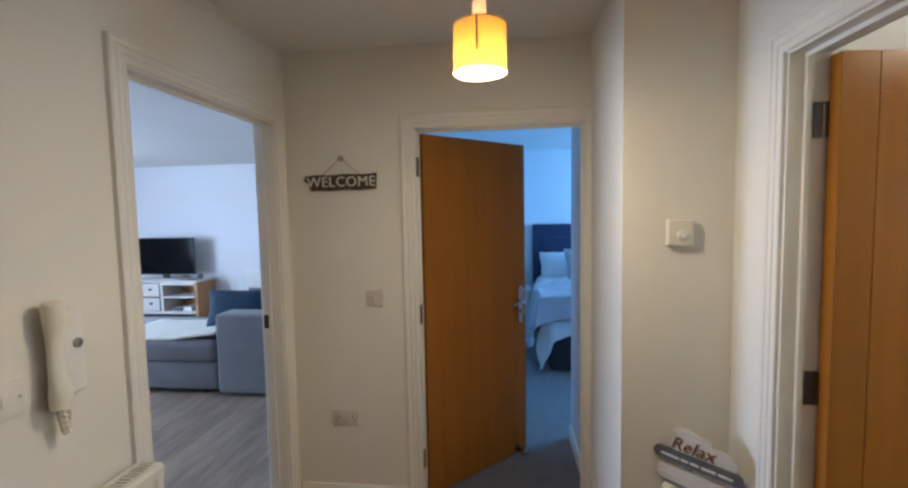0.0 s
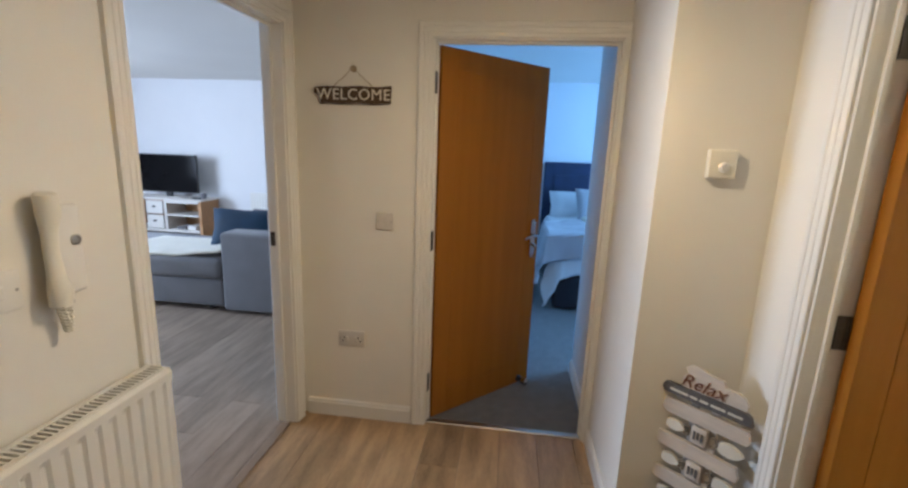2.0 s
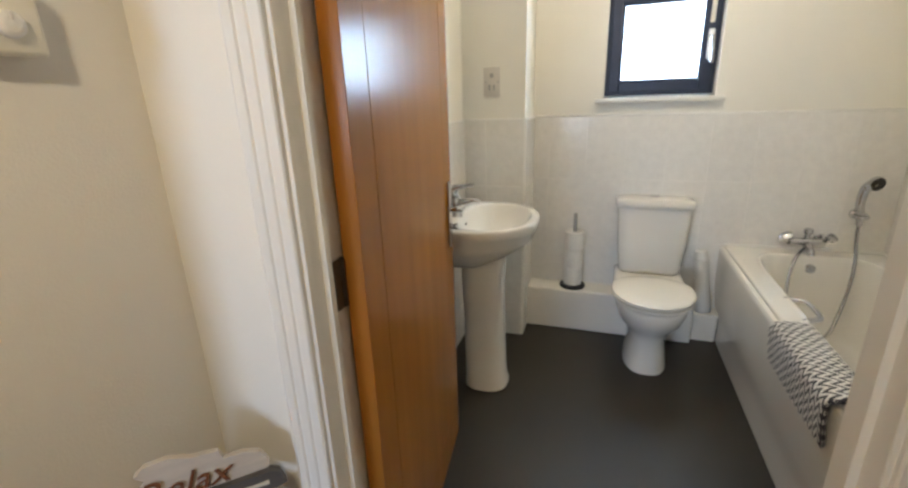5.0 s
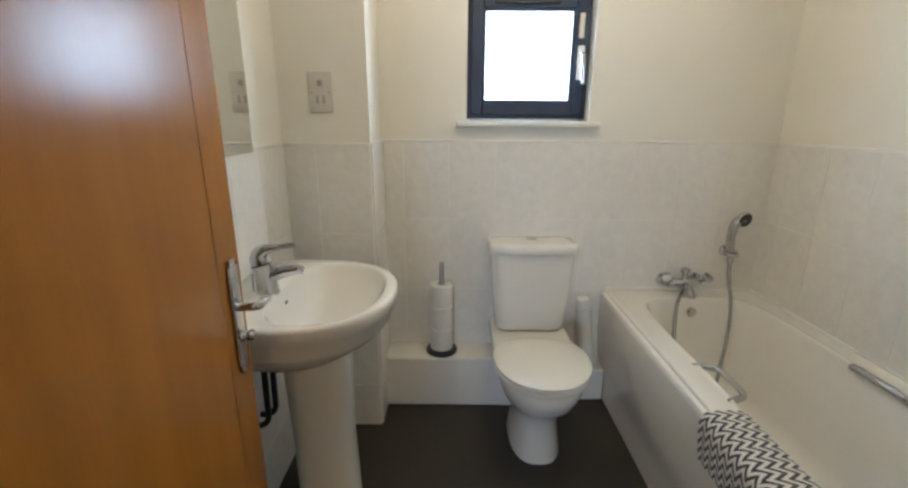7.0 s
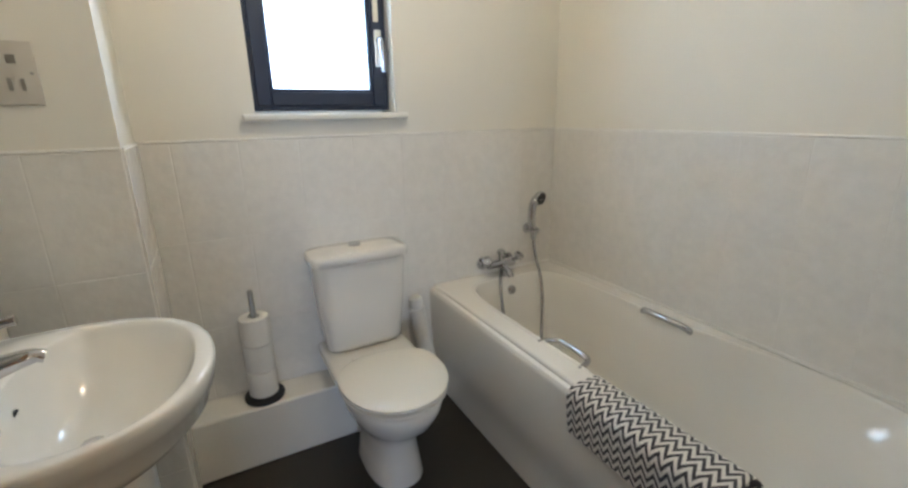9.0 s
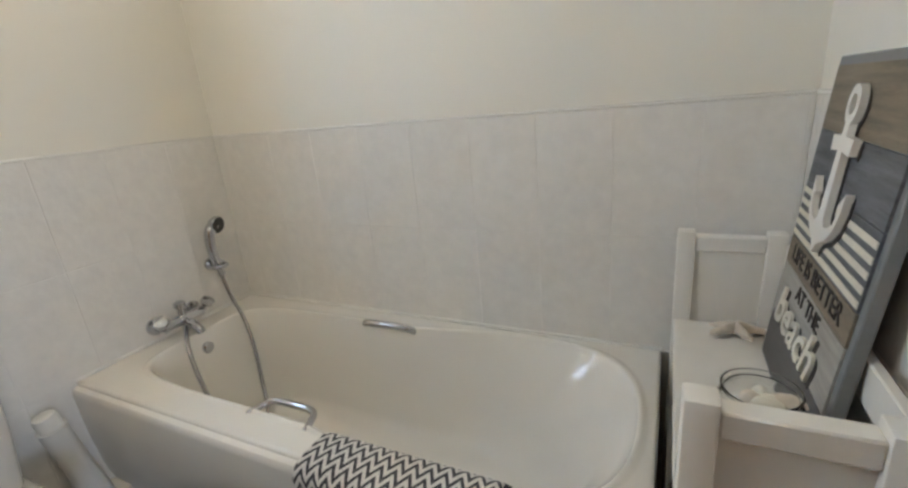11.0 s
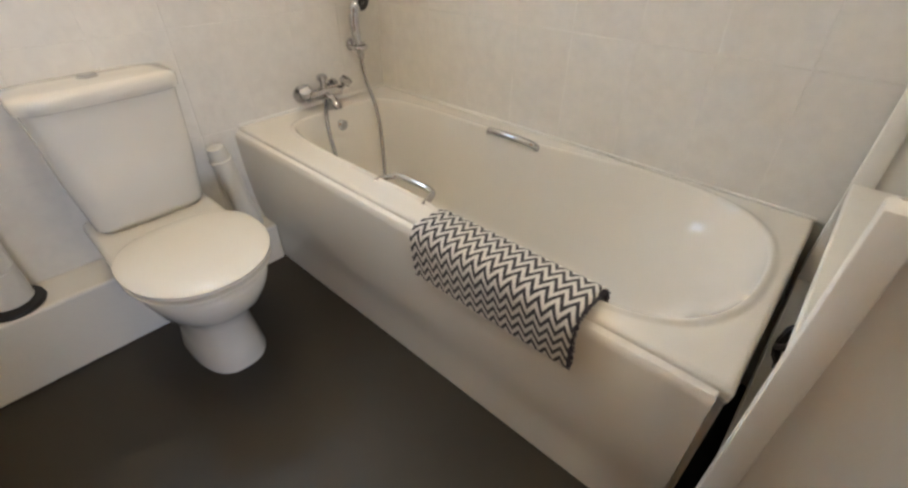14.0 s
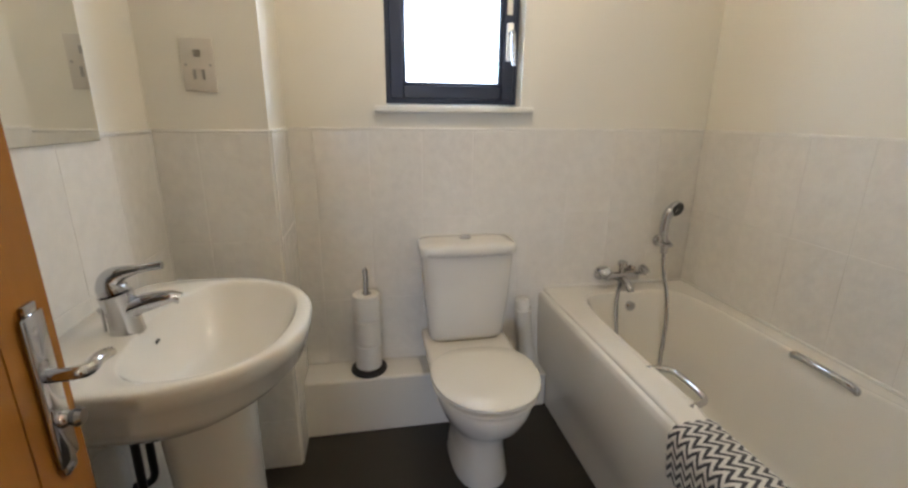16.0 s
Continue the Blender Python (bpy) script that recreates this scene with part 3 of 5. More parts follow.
def wall_plate(name, label, m, w, h, rockers=0, mat=SWITCH_GREY, category="switch"):
    """A plastic plate in the plane of local x and z, its face towards -y."""
    p = thing(name, label, category, m)
    part("plate", boxes((-w / 2, -0.009, -h / 2, w / 2, -0.0005, h / 2), bevel=0.003, seg=2), mat, p)
    for k in range(rockers):
        x = (k - (rockers - 1) / 2) * w / max(1, rockers) * 0.7
        part("rocker", boxes((x - 0.008, -0.013, -0.014, x + 0.008, -0.008, 0.014), bevel=0.002), mat, p)
    for x in (-w / 2 + 0.011, w / 2 - 0.011):
        part("screw", lathe([(0.004, 0), (0.0035, 0.0015)], 10, m=pose(x, -0.0088, 0, 90)), STEEL, p)
    return p


wall_plate("light_switch", "square grey-white light switch on the hall wall", pose(-0.493, NY, 1.121), 0.088, 0.088, 1)
outlet = wall_plate("wall_socket", "double socket outlet low on the hall wall", pose(-0.673, NY, 0.468), 0.147, 0.088, 2, category="socket")
for sx in (-0.037, 0.037):
    for dx, dz, w in ((0, 0.008, 0.004), (-0.011, -0.012, 0.0032), (0.011, -0.012, 0.0032)):
        part("slot", boxes((sx + dx - w, -0.0105, dz - 0.004, sx + dx + w, -0.0088, dz + 0.004)), GAP, outlet)
wall_plate("light_switch", "white light switch beside the entry phone", pose(WX, 1.553, 1.152, 0, 0, 90), 0.09, 0.09, 1, WHITE_PLASTIC)


def entry_phone():
    phone = thing("entry_phone", "ivory door-entry handset on its white wall cradle", "phone", pose(WX, 1.662, 1.222, 0, 0, 90))
    part("cradle", boxes((-0.002, -0.024, -0.115, 0.082, -0.0005, 0.105), bevel=0.010, seg=3), WHITE_PLASTIC, phone)
    rings = []
    for t, out, w, d in ((-0.13, 0.052, 0.018, 0.012), (-0.125, 0.056, 0.024, 0.020), (-0.09, 0.060, 0.026, 0.024), (-0.05, 0.054, 0.019, 0.015), (0, 0.050, 0.017, 0.013),
                         (0.05, 0.052, 0.018, 0.014), (0.09, 0.058, 0.025, 0.022), (0.135, 0.056, 0.025, 0.020), (0.142, 0.052, 0.018, 0.012)):
        rings.append([(-0.012 + w * math.cos(a), -out + 0.014 + d * math.sin(a), t) for a in [2 * math.pi * k / 20 for k in range(20)]])
    part("handset", loft(bmesh.new(), rings, True, True), IVORY, phone, "ivory handset")
    part("speaker_ring", lathe([(0.013, 0), (0.013, 0.004), (0.009, 0.005), (0.007, 0.002)], 24, m=pose(0.060, -0.024, 0.018, 90)), STEEL, phone, "round dark speaker ring")
    part("curly_cord", tube([(-0.012 + 0.002 + 0.007 * math.cos(0.9 * k) + 0.02 * (k / 90), -0.035 + 0.010 * math.sin(0.9 * k), -0.125 - 0.0012 * k if k < 60 else -0.197 + 0.002 * (k - 60)) for k in range(90)], 0.0028, 6, 1), IVORY, phone, "coiled ivory cord")
    part("hook_switch", boxes((0.0, -0.032, -0.135, 0.03, -0.028, -0.110), bevel=0.003), STEEL, phone)


entry_phone()


def radiator():
    y0, y1, z0, z1 = 1.395, 1.895, 0.22, 0.815
    r = thing("radiator", "white ribbed panel radiator with a top grille", "radiator", pose(0.07, 0, 0))
    bm = bmesh.new()
    n, rows = 11, []
    pitch = (y1 - y0 - 0.03) / n
    profile = [(y0, -0.935), (y0, -0.925), (y0 + 0.015, -0.920)]
    for k in range(n):
        b = y0 + 0.015 + k * pitch
        profile += [(b + pitch * 0.15, -0.920), (b + pitch * 0.30, -0.928), (b + pitch * 0.55, -0.928), (b + pitch * 0.70, -0.920)]
    profile += [(y1 - 0.015, -0.920), (y1, -0.925), (y1, -0.935)]
    flat = [(y, min(x, -0.935) if k in (0, len(profile) - 1) else -0.920) for k, (y, x) in enumerate(profile)]
    loft(bm, [[(x - 0.010, y, z0) for y, x in flat], [(x, y, z0 + 0.008) for y, x in flat], [(x, y, z0 + 0.03) for y, x in flat], [(x, y, z0 + 0.045) for y, x in profile],
              [(x, y, z1 - 0.045) for y, x in profile], [(x, y, z1 - 0.03) for y, x in flat], [(x, y, z1 - 0.008) for y, x in flat], [(x - 0.010, y, z1) for y, x in flat]], closed=False)
    bmesh.ops.reverse_faces(bm, faces=bm.faces)
    part("front_panel", bm, GLOSS, r, angle=25)
    part("back_panel", boxes((-1.000, y0, z0, -0.988, y1, z1 - 0.01), bevel=0.003), GLOSS, r)
    for y in (y0 - 0.003, y1 - 0.003):
        part("side_panel", boxes((-1.003, y, z0 + 0.02, -0.926, y + 0.006, z1 + 0.002), bevel=0.002), GLOSS, r)
    part("grille_edge", boxes((-1.003, y0 + 0.004, z1 - 0.010, -0.990, y1 - 0.004, z1 + 0.003), (-0.945, y0 + 0.004, z1 - 0.010, -0.930, y1 - 0.004, z1 + 0.003)), GLOSS, r)
    for k in range(34):
        y = y0 + 0.012 + k * (y1 - y0 - 0.024) / 33
        part("grille_slat", boxes((-0.990, y - 0.003, z1 - 0.006, -0.945, y + 0.003, z1 + 0.001)), GLOSS, r, smooth=False)
    part("inside", boxes((-0.986, y0 + 0.01, z0 + 0.03, -0.948, y1 - 0.01, z1 - 0.05)), SWITCH_GREY, r)
    part("bleed_cap", lathe([(0.016, 0), (0.016, 0.010), (0.011, 0.014)], 18, m=pose(-0.962, y0 - 0.003, z1 - 0.035, 90)), STEEL, r)
    part("valve", lathe([(0.013, 0), (0.013, 0.03), (0.018, 0.032), (0.018, 0.06), (0.012, 0.07)], 18, m=pose(-0.955, y1 + 0.028, 0.19)), WHITE_PLASTIC, r)
    part("valve_tail", tube([(-0.955, y1, 0.245), (-0.955, y1 + 0.028, 0.245)], 0.009, 10, 1), CHROME, r)
    for y in (y0 - 0.01, y1 + 0.028):
        part("pipe", lathe([(0.0075, 0.0), (0.0075, 0.245)], 12, m=pose(-0.955, y, 0)), CHROME, r)
    for y in (y0 + 0.1, y1 - 0.1):
        part("bracket", boxes((WX - 0.07, y - 0.015, z0 + 0.05, -0.999, y + 0.015, z1 - 0.08)), GLOSS, r)


radiator()


def thermostat():
    t = thing("thermostat", "cream square room thermostat with a round dial", "thermostat", pose(0.802, 2.36, 1.477))
    part("back_plate", boxes((-0.041, -0.006, -0.043, 0.041, -0.0005, 0.043), bevel=0.002), IVORY, t)
    part("body", boxes((-0.044, -0.032, -0.046, 0.044, -0.005, 0.046), bevel=0.006, seg=3), IVORY, t)
    part("dial", lathe([(0.017, 0), (0.016, 0.007), (0.011, 0.010), (0.008, 0.0105)], 28, m=pose(0.004, -0.032, -0.010, 90)), WHITE_PLASTIC, t, "round white dial")
    part("pointer", boxes((0.0028, -0.0434, -0.006, 0.0052, -0.042, 0.004)), SWITCH_GREY, t)


thermostat()


def relax_rack():
    """A shabby white slatted wall rack with a plaque on top, and a wire basket of shells at its foot."""
    m = pose(0.845, 2.268, 0.0, 0, 0, -45)
    r = thing("slatted_rack", "whitewashed slatted wooden rack topped by a Relax plaque", "rack", m)
    for x in (-0.035, 0.035):
        part("upright", boxes((x - 0.012, 0.004, 0.0, x + 0.012, 0.020, 0.70), bevel=0.002), WEATHERED_PALE if x < 0 else RACK_WOOD, r)
    bm = bmesh.new()
    ends = [(-0.150, 0.676), (-0.138, 0.695), (0.125, 0.697), (0.140, 0.688), (0.150, 0.660), (0.128, 0.655), (-0.138, 0.657)]
    loft(bm, [[(x, y, z) for x, z in ends] for y in (0.002, -0.016)], True, True)
    plaque = part("plaque", bm, GREY_BOARD, r, "dark grey name plank with pointed ends")
    for k, (a, b) in enumerate(((-0.118, -0.055), (-0.048, -0.024), (-0.016, 0.012), (0.020, 0.066), (0.074, 0.118))):
        part("lettering_bar", boxes((a, -0.0185, 0.672, b, -0.0160, 0.679)), CHALK, plaque, "illegible pale lettering")
    crest = bmesh.new()
    outline = [(-0.085, 0.692), (-0.088, 0.728), (-0.070, 0.752), (-0.084, 0.766), (-0.066, 0.781), (-0.03, 0.784), (0.0, 0.772), (0.045, 0.768), (0.052, 0.748), (0.085, 0.748), (0.112, 0.738), (0.125, 0.715), (0.12, 0.692)]
    loft(crest, [[(x, y, z) for x, z in outline] for y in (-0.003, 0.008)], True, True)
    part("crest", crest, RACK_WOOD, r, "white stepped and scalloped crest board")
    lettering("lettering", "Relax", 0.066, BROWN_INK, r, pose(-0.018, -0.006, 0.722, 90), 0.0012, 0.35)
    rng = random.Random(12)
    for k, z in enumerate((0.585, 0.445, 0.305, 0.165)):
        slat = bmesh.new()
        x0, x1 = -0.138 + rng.uniform(-0.012, 0.012), 0.145 + rng.uniform(-0.012, 0.012)
        tilt = rng.uniform(-0.008, 0.008)
        edge = [(x0, z + 0.012 - tilt), (x0 + 0.012, z - tilt), (x0 + 0.11, z - 0.003), (x1 - 0.006, z + tilt), (x1, z + 0.018 + tilt), (x1 - 0.010, z + 0.050 + tilt), (x0 + 0.15, z + 0.053), (x0 + 0.006, z + 0.050 - tilt)]
        loft(slat, [[(x, y, q) for x, q in edge] for y in (0.002, -0.014)], True, True)
        part("slat", slat, RACK_WOOD, r)
    for z in (0.515, 0.375, 0.235):
        for x, w, h in ((-0.088, 0.032, 0.021), (0.095, 0.038, 0.024)):
            fish = bmesh.new()
            shape = [(x + w * math.cos(a) * (1 + 0.15 * math.cos(3 * a)), z + 0.026 + h * math.sin(a)) for a in [2 * math.pi * j / 16 for j in range(16)]]
            loft(fish, [[(p, y, q) for p, q in shape] for y in (0.0, -0.014)], True, True)
            part("cut_out_shape", fish, CHALK, r)
        part("block", boxes((-0.030, -0.016, z - 0.008, 0.026, 0.000, z + 0.060), bevel=0.009, seg=2), RACK_WOOD, r)
        for x in (-0.046, 0.044):
            curl = [(x + 0.011 * math.cos(a), -0.006, z + 0.026 + 0.018 * math.sin(a)) for a in [(-2.2 if x > 0 else 0.9) + 4.4 * j / 12 for j in range(13)]]
            part("curl", tube(curl, 0.0045, 6, 1), WEATHERED_TAN, r, "brown curl")
        for k in range(3):
            part("mark_bar", boxes((-0.020 + 0.013 * k, -0.0185, z + 0.010 + 0.004 * (k % 2), -0.012 + 0.013 * k, -0.0160, z + 0.042)), GREY_BOARD, r)

    b = thing("pebble_basket", "dark metal bucket of pale pebbles labelled happy house", "basket", pose(0.778, 2.168, 0.0, 0, 0, -38))
    part("bucket", lathe([(0.080, 0.0), (0.085, 0.01), (0.103, 0.27), (0.108, 0.285), (0.104, 0.285), (0.099, 0.268), (0.080, 0.016)], 32), DARK_STEEL, b, "dark metal bucket")
    part("bail", tube([(-0.107, 0, 0.27), (-0.112, 0.03, 0.288), (-0.085, 0.075, 0.298), (0, 0.105, 0.302), (0.085, 0.075, 0.298), (0.112, 0.03, 0.288), (0.107, 0, 0.27)], 0.005, 8), DARK_STEEL, b)
    tag = part("label_board", boxes((-0.088, 0.030, 0.262, 0.088, 0.040, 0.318), bevel=0.004), WHITE_WOOD, b, "white name board")
    lettering("lettering", "HAPPY HOUSE", 0.027, INK, tag, pose(0, 0.029, 0.300, 90), 0.001)
    rng = random.Random(4)
    for k in range(16):
        a, rad = rng.uniform(0, 6.28), rng.uniform(0, 0.075)
        bm = bmesh.new()
        bmesh.ops.create_icosphere(bm, subdivisions=2, radius=0.028, matrix=Matrix.Translation((rad * math.cos(a), rad * math.sin(a), 0.262 + rng.uniform(0, 0.018)))
                                   @ pose(0, 0, 0, rng.uniform(0, 90), 0, rng.uniform(0, 180)) @ Matrix.Diagonal((1.0, 0.78, 0.66, 1)))
        part("pebble", bm, PEBBLE, b)


relax_rack()


# ---- living room ----
def soft_block(bm, x0, y0, z0, x1, y1, z1, r=0.04):
    return block(bm, x0, y0, z0, x1, y1, z1, bevel=r, seg=4)


def sofa():
    s = thing("corner_sofa", "grey fabric corner sofa with a chaise end", "sofa", pose(0, 0, 0))
    part("chaise_base", soft_block(bmesh.new(), -4.3, 4.24, 0.05, -2.31, 5.15, 0.30, 0.03), FABRIC_GREY, s)
    part("chaise_cushion", soft_block(bmesh.new(), -4.31, 4.21, 0.30, -2.31, 5.16, 0.49, 0.06), FABRIC_GREY, s)
    part("arm", soft_block(bmesh.new(), -2.305, 4.22, 0.03, -1.50, 4.47, 0.725, 0.03), FABRIC_GREY, s)
    part("seat_base", soft_block(bmesh.new(), -2.305, 4.475, 0.05, -1.35, 6.40, 0.30, 0.03), FABRIC_GREY, s)
    part("seat_cushion", soft_block(bmesh.new(), -2.305, 4.48, 0.30, -1.60, 6.39, 0.49, 0.05), FABRIC_GREY, s)
    part("backrest", soft_block(bmesh.new(), -1.595, 4.475, 0.30, -1.32, 6.40, 0.82, 0.06), FABRIC_GREY, s)
    for x, y in ((-4.2, 4.35), (-2.5, 4.35), (-4.2, 5.05), (-1.65, 4.35), (-1.4, 6.3), (-2.2, 6.3)):
        part("foot", lathe([(0.025, 0), (0.03, 0.052)], 12, m=pose(x, y, 0)), BLACK, s)


sofa()


def cushion(name, label, mat, m, w=0.45, h=0.45, d=0.14):
    bm = bmesh.new()
    n, grid = 14, []
    for side in (1, -1):
        rows = []
        for i in range(n + 1):
            row = []
            for j in range(n + 1):
                u, v = 2 * i / n - 1, 2 * j / n - 1
                puff = max(0, (1 - u ** 4) * (1 - v ** 4)) ** 0.55
                pinch = 1 - 0.07 * (1 - abs(u * v))
                row.append(bm.verts.new((w / 2 * u * pinch, side * d / 2 * puff, h / 2 * v * pinch)))
            rows.append(row)
        for i in range(n):
            for j in range(n):
                q = [rows[i][j], rows[i + 1][j], rows[i + 1][j + 1], rows[i][j + 1]]
                bm.faces.new(q if side < 0 else q[::-1])
    bmesh.ops.remove_doubles(bm, verts=bm.verts, dist=1e-5)
    ob = part(name, bm, mat)
    ob.matrix_basis = m
    return tagged(ob, label, "cushion")


cushion("cushion", "dark teal velvet cushion leaning behind the sofa arm", TEAL, pose(-2.30, 4.60, 0.70, -14, 0, 3), 0.64, 0.36, 0.17)
cushion("cushion", "grey cushion propped on the sofa", GREY_CUSHION, pose(-2.36, 5.25, 0.64, -14, 0, 4), 0.5, 0.30)


def throw():
    bm = bmesh.new()
    rows = []
    for i in range(25):
        row = []
        for j in range(15):
            x, y = -3.35 + 1.02 * i / 24, 4.24 + 0.62 * j / 14
            z = 0.503 + 0.010 * noise.noise((x * 5, y * 5, 0)) + 0.16 * max(0, (i / 24 - 0.45)) ** 1.6 + 0.02 * math.sin(3 * y)
            row.append((x, y + 0.02 * noise.noise((x * 3, y * 3, 4)), z))
        rows.append(row)
    loft(bm, rows, closed=False)
    ob = part("throw", bm, THROW)
    mod = ob.modifiers.new("thickness", "SOLIDIFY")
    mod.thickness = 0.02
    tagged(ob, "cream fleece throw rumpled over the chaise", "throw")


throw()


def tv_stand():
    x0, x1, y0, y1, top = -5.80, -4.50, 6.98, 7.40, 0.60
    s = thing("tv_stand", "painted and oak tv stand with drawers and open shelves", "tv stand", pose(0, 0, 0))
    part("top", boxes((x0 - 0.015, y0 - 0.015, top - 0.03, x1 + 0.015, y1, top), bevel=0.004), STAND_WHITE, s)
    part("side_panel", boxes((x1 - 0.022, y0 + 0.045, 0.0, x1, y1, top - 0.03)), STAND_OAK, s, "oak side panel")
    part("side_panel", boxes((x0, y0, 0.0, x0 + 0.022, y1, top - 0.03)), STAND_OAK, s)
    part("post", boxes((x1 - 0.05, y0, 0.0, x1 + 0.001, y0 + 0.044, top - 0.03), bevel=0.003), STAND_OAK, s)
    part("back_panel", boxes((x0 + 0.022, y1 - 0.012, 0.08, x1 - 0.022, y1, top - 0.03)), STAND_OAK, s)
    part("bottom_board", boxes((x0 + 0.022, y0, 0.08, x1 - 0.05, y1 - 0.012, 0.12)), STAND_WHITE, s)
    part("divider", boxes((-5.12, y0, 0.12, -5.08, y1 - 0.012, top - 0.03)), STAND_WHITE, s)
    part("shelf", boxes((-5.08, y0 + 0.008, 0.33, x1 - 0.05, y1 - 0.012, 0.355)), STAND_WHITE, s)
    part("top_rail", boxes((-5.08, y0, top - 0.07, x1 - 0.05, y0 + 0.02, top - 0.03)), STAND_WHITE, s)
    for a in (-5.77, -5.42):
        for b in (0.135, 0.355):
            d = part("drawer_front", boxes((a + 0.005, y0 - 0.012, b, a + 0.285, y0 + 0.01, b + 0.20), bevel=0.004), STAND_WHITE, s)
            part("cup_pull", lathe([(0.030, 0), (0.028, 0.012), (0.016, 0.02)], 16, m=pose(a + 0.14, y0 - 0.012, b + 0.11, 90) @ Matrix.Diagonal((1, 0.5, 1, 1))), DARK_STEEL, d)


tv_stand()
tv = thing("television", "black flat-screen television switched off", "television", pose(-5.15, 7.16, 0.60))
part("bezel", boxes((-0.50, -0.02, 0.075, 0.50, 0.025, 0.655), bevel=0.006, seg=2), BLACK, tv)
part("screen", boxes((-0.488, -0.0235, 0.092, 0.488, -0.0200, 0.643)), SCREEN, tv)
part("foot", boxes((-0.26, -0.10, 0.0, 0.26, 0.10, 0.014), bevel=0.005), STAND_WHITE, tv)
part("neck", boxes((-0.05, -0.01, 0.014, 0.05, 0.02, 0.09)), BLACK, tv)
remote = tagged(part("remote_control", boxes((-4.68, 7.03, 0.60, -4.55, 7.07, 0.622), bevel=0.006, seg=2), BLACK), "black remote control on the tv stand", "remote")
mug = thing("ornament", "small grey ornament on the tv stand", "ornament", pose(-4.56, 7.14, 0.60))
part("body", lathe([(0.03, 0), (0.045, 0.03), (0.045, 0.07), (0.03, 0.095)], 20), GREY_CUSHION, mug)
for k, (x, mat) in enumerate(((-4.90, GREY_CUSHION), (-4.72, WHITE_PLASTIC))):
    tagged(part("magazine_stack", boxes((x - 0.07, 7.03, 0.12, x + 0.07, 7.25, 0.16 + 0.02 * k), bevel=0.003), mat), "small stack of magazines in the tv stand", "magazines")


def living_radiator():
    x0, x1, z0, z1 = -3.95, -3.15, 0.16, 0.70
    r = thing("radiator", "white ribbed panel radiator on the living room wall", "radiator", pose(0, 7.45, 0))
    n, profile = 18, [(x0, -0.055)]
    pitch = (x1 - x0) / n
    for k in range(n):
        b = x0 + k * pitch
        profile += [(b + pitch * 0.2, -0.070), (b + pitch * 0.35, -0.062), (b + pitch * 0.60, -0.062), (b + pitch * 0.75, -0.070)]
    profile.append((x1, -0.055))
    bm = bmesh.new()
    loft(bm, [[(x, max(y, -0.066) + 0.012, z) for x, y in profile] if z in (z0, z1) else [(x, y, z) for x, y in profile] for z in (z0, z0 + 0.03, z1 - 0.03, z1)], closed=False)
    part("front_panel", bm, GLOSS, r, angle=25)
    part("back_panel", boxes((x0, -0.036, z0, x1, -0.024, z1 - 0.01), bevel=0.003), GLOSS, r)
    part("top_grille", boxes((x0, -0.056, z1 - 0.006, x1, -0.024, z1 + 0.003), bevel=0.001), GLOSS, r)
    for x in (x0 + 0.15, x1 - 0.15):
        part("bracket", boxes((x - 0.015, -0.026, z0 + 0.05, x + 0.015, -0.0005, z1 - 0.06)), GLOSS, r)
    for x in (x0 + 0.03, x1 - 0.03):
        part("pipe", lathe([(0.0075, 0.0), (0.0075, z0 + 0.02)], 12, m=pose(x, -0.045, 0)), CHROME, r)


living_radiator()


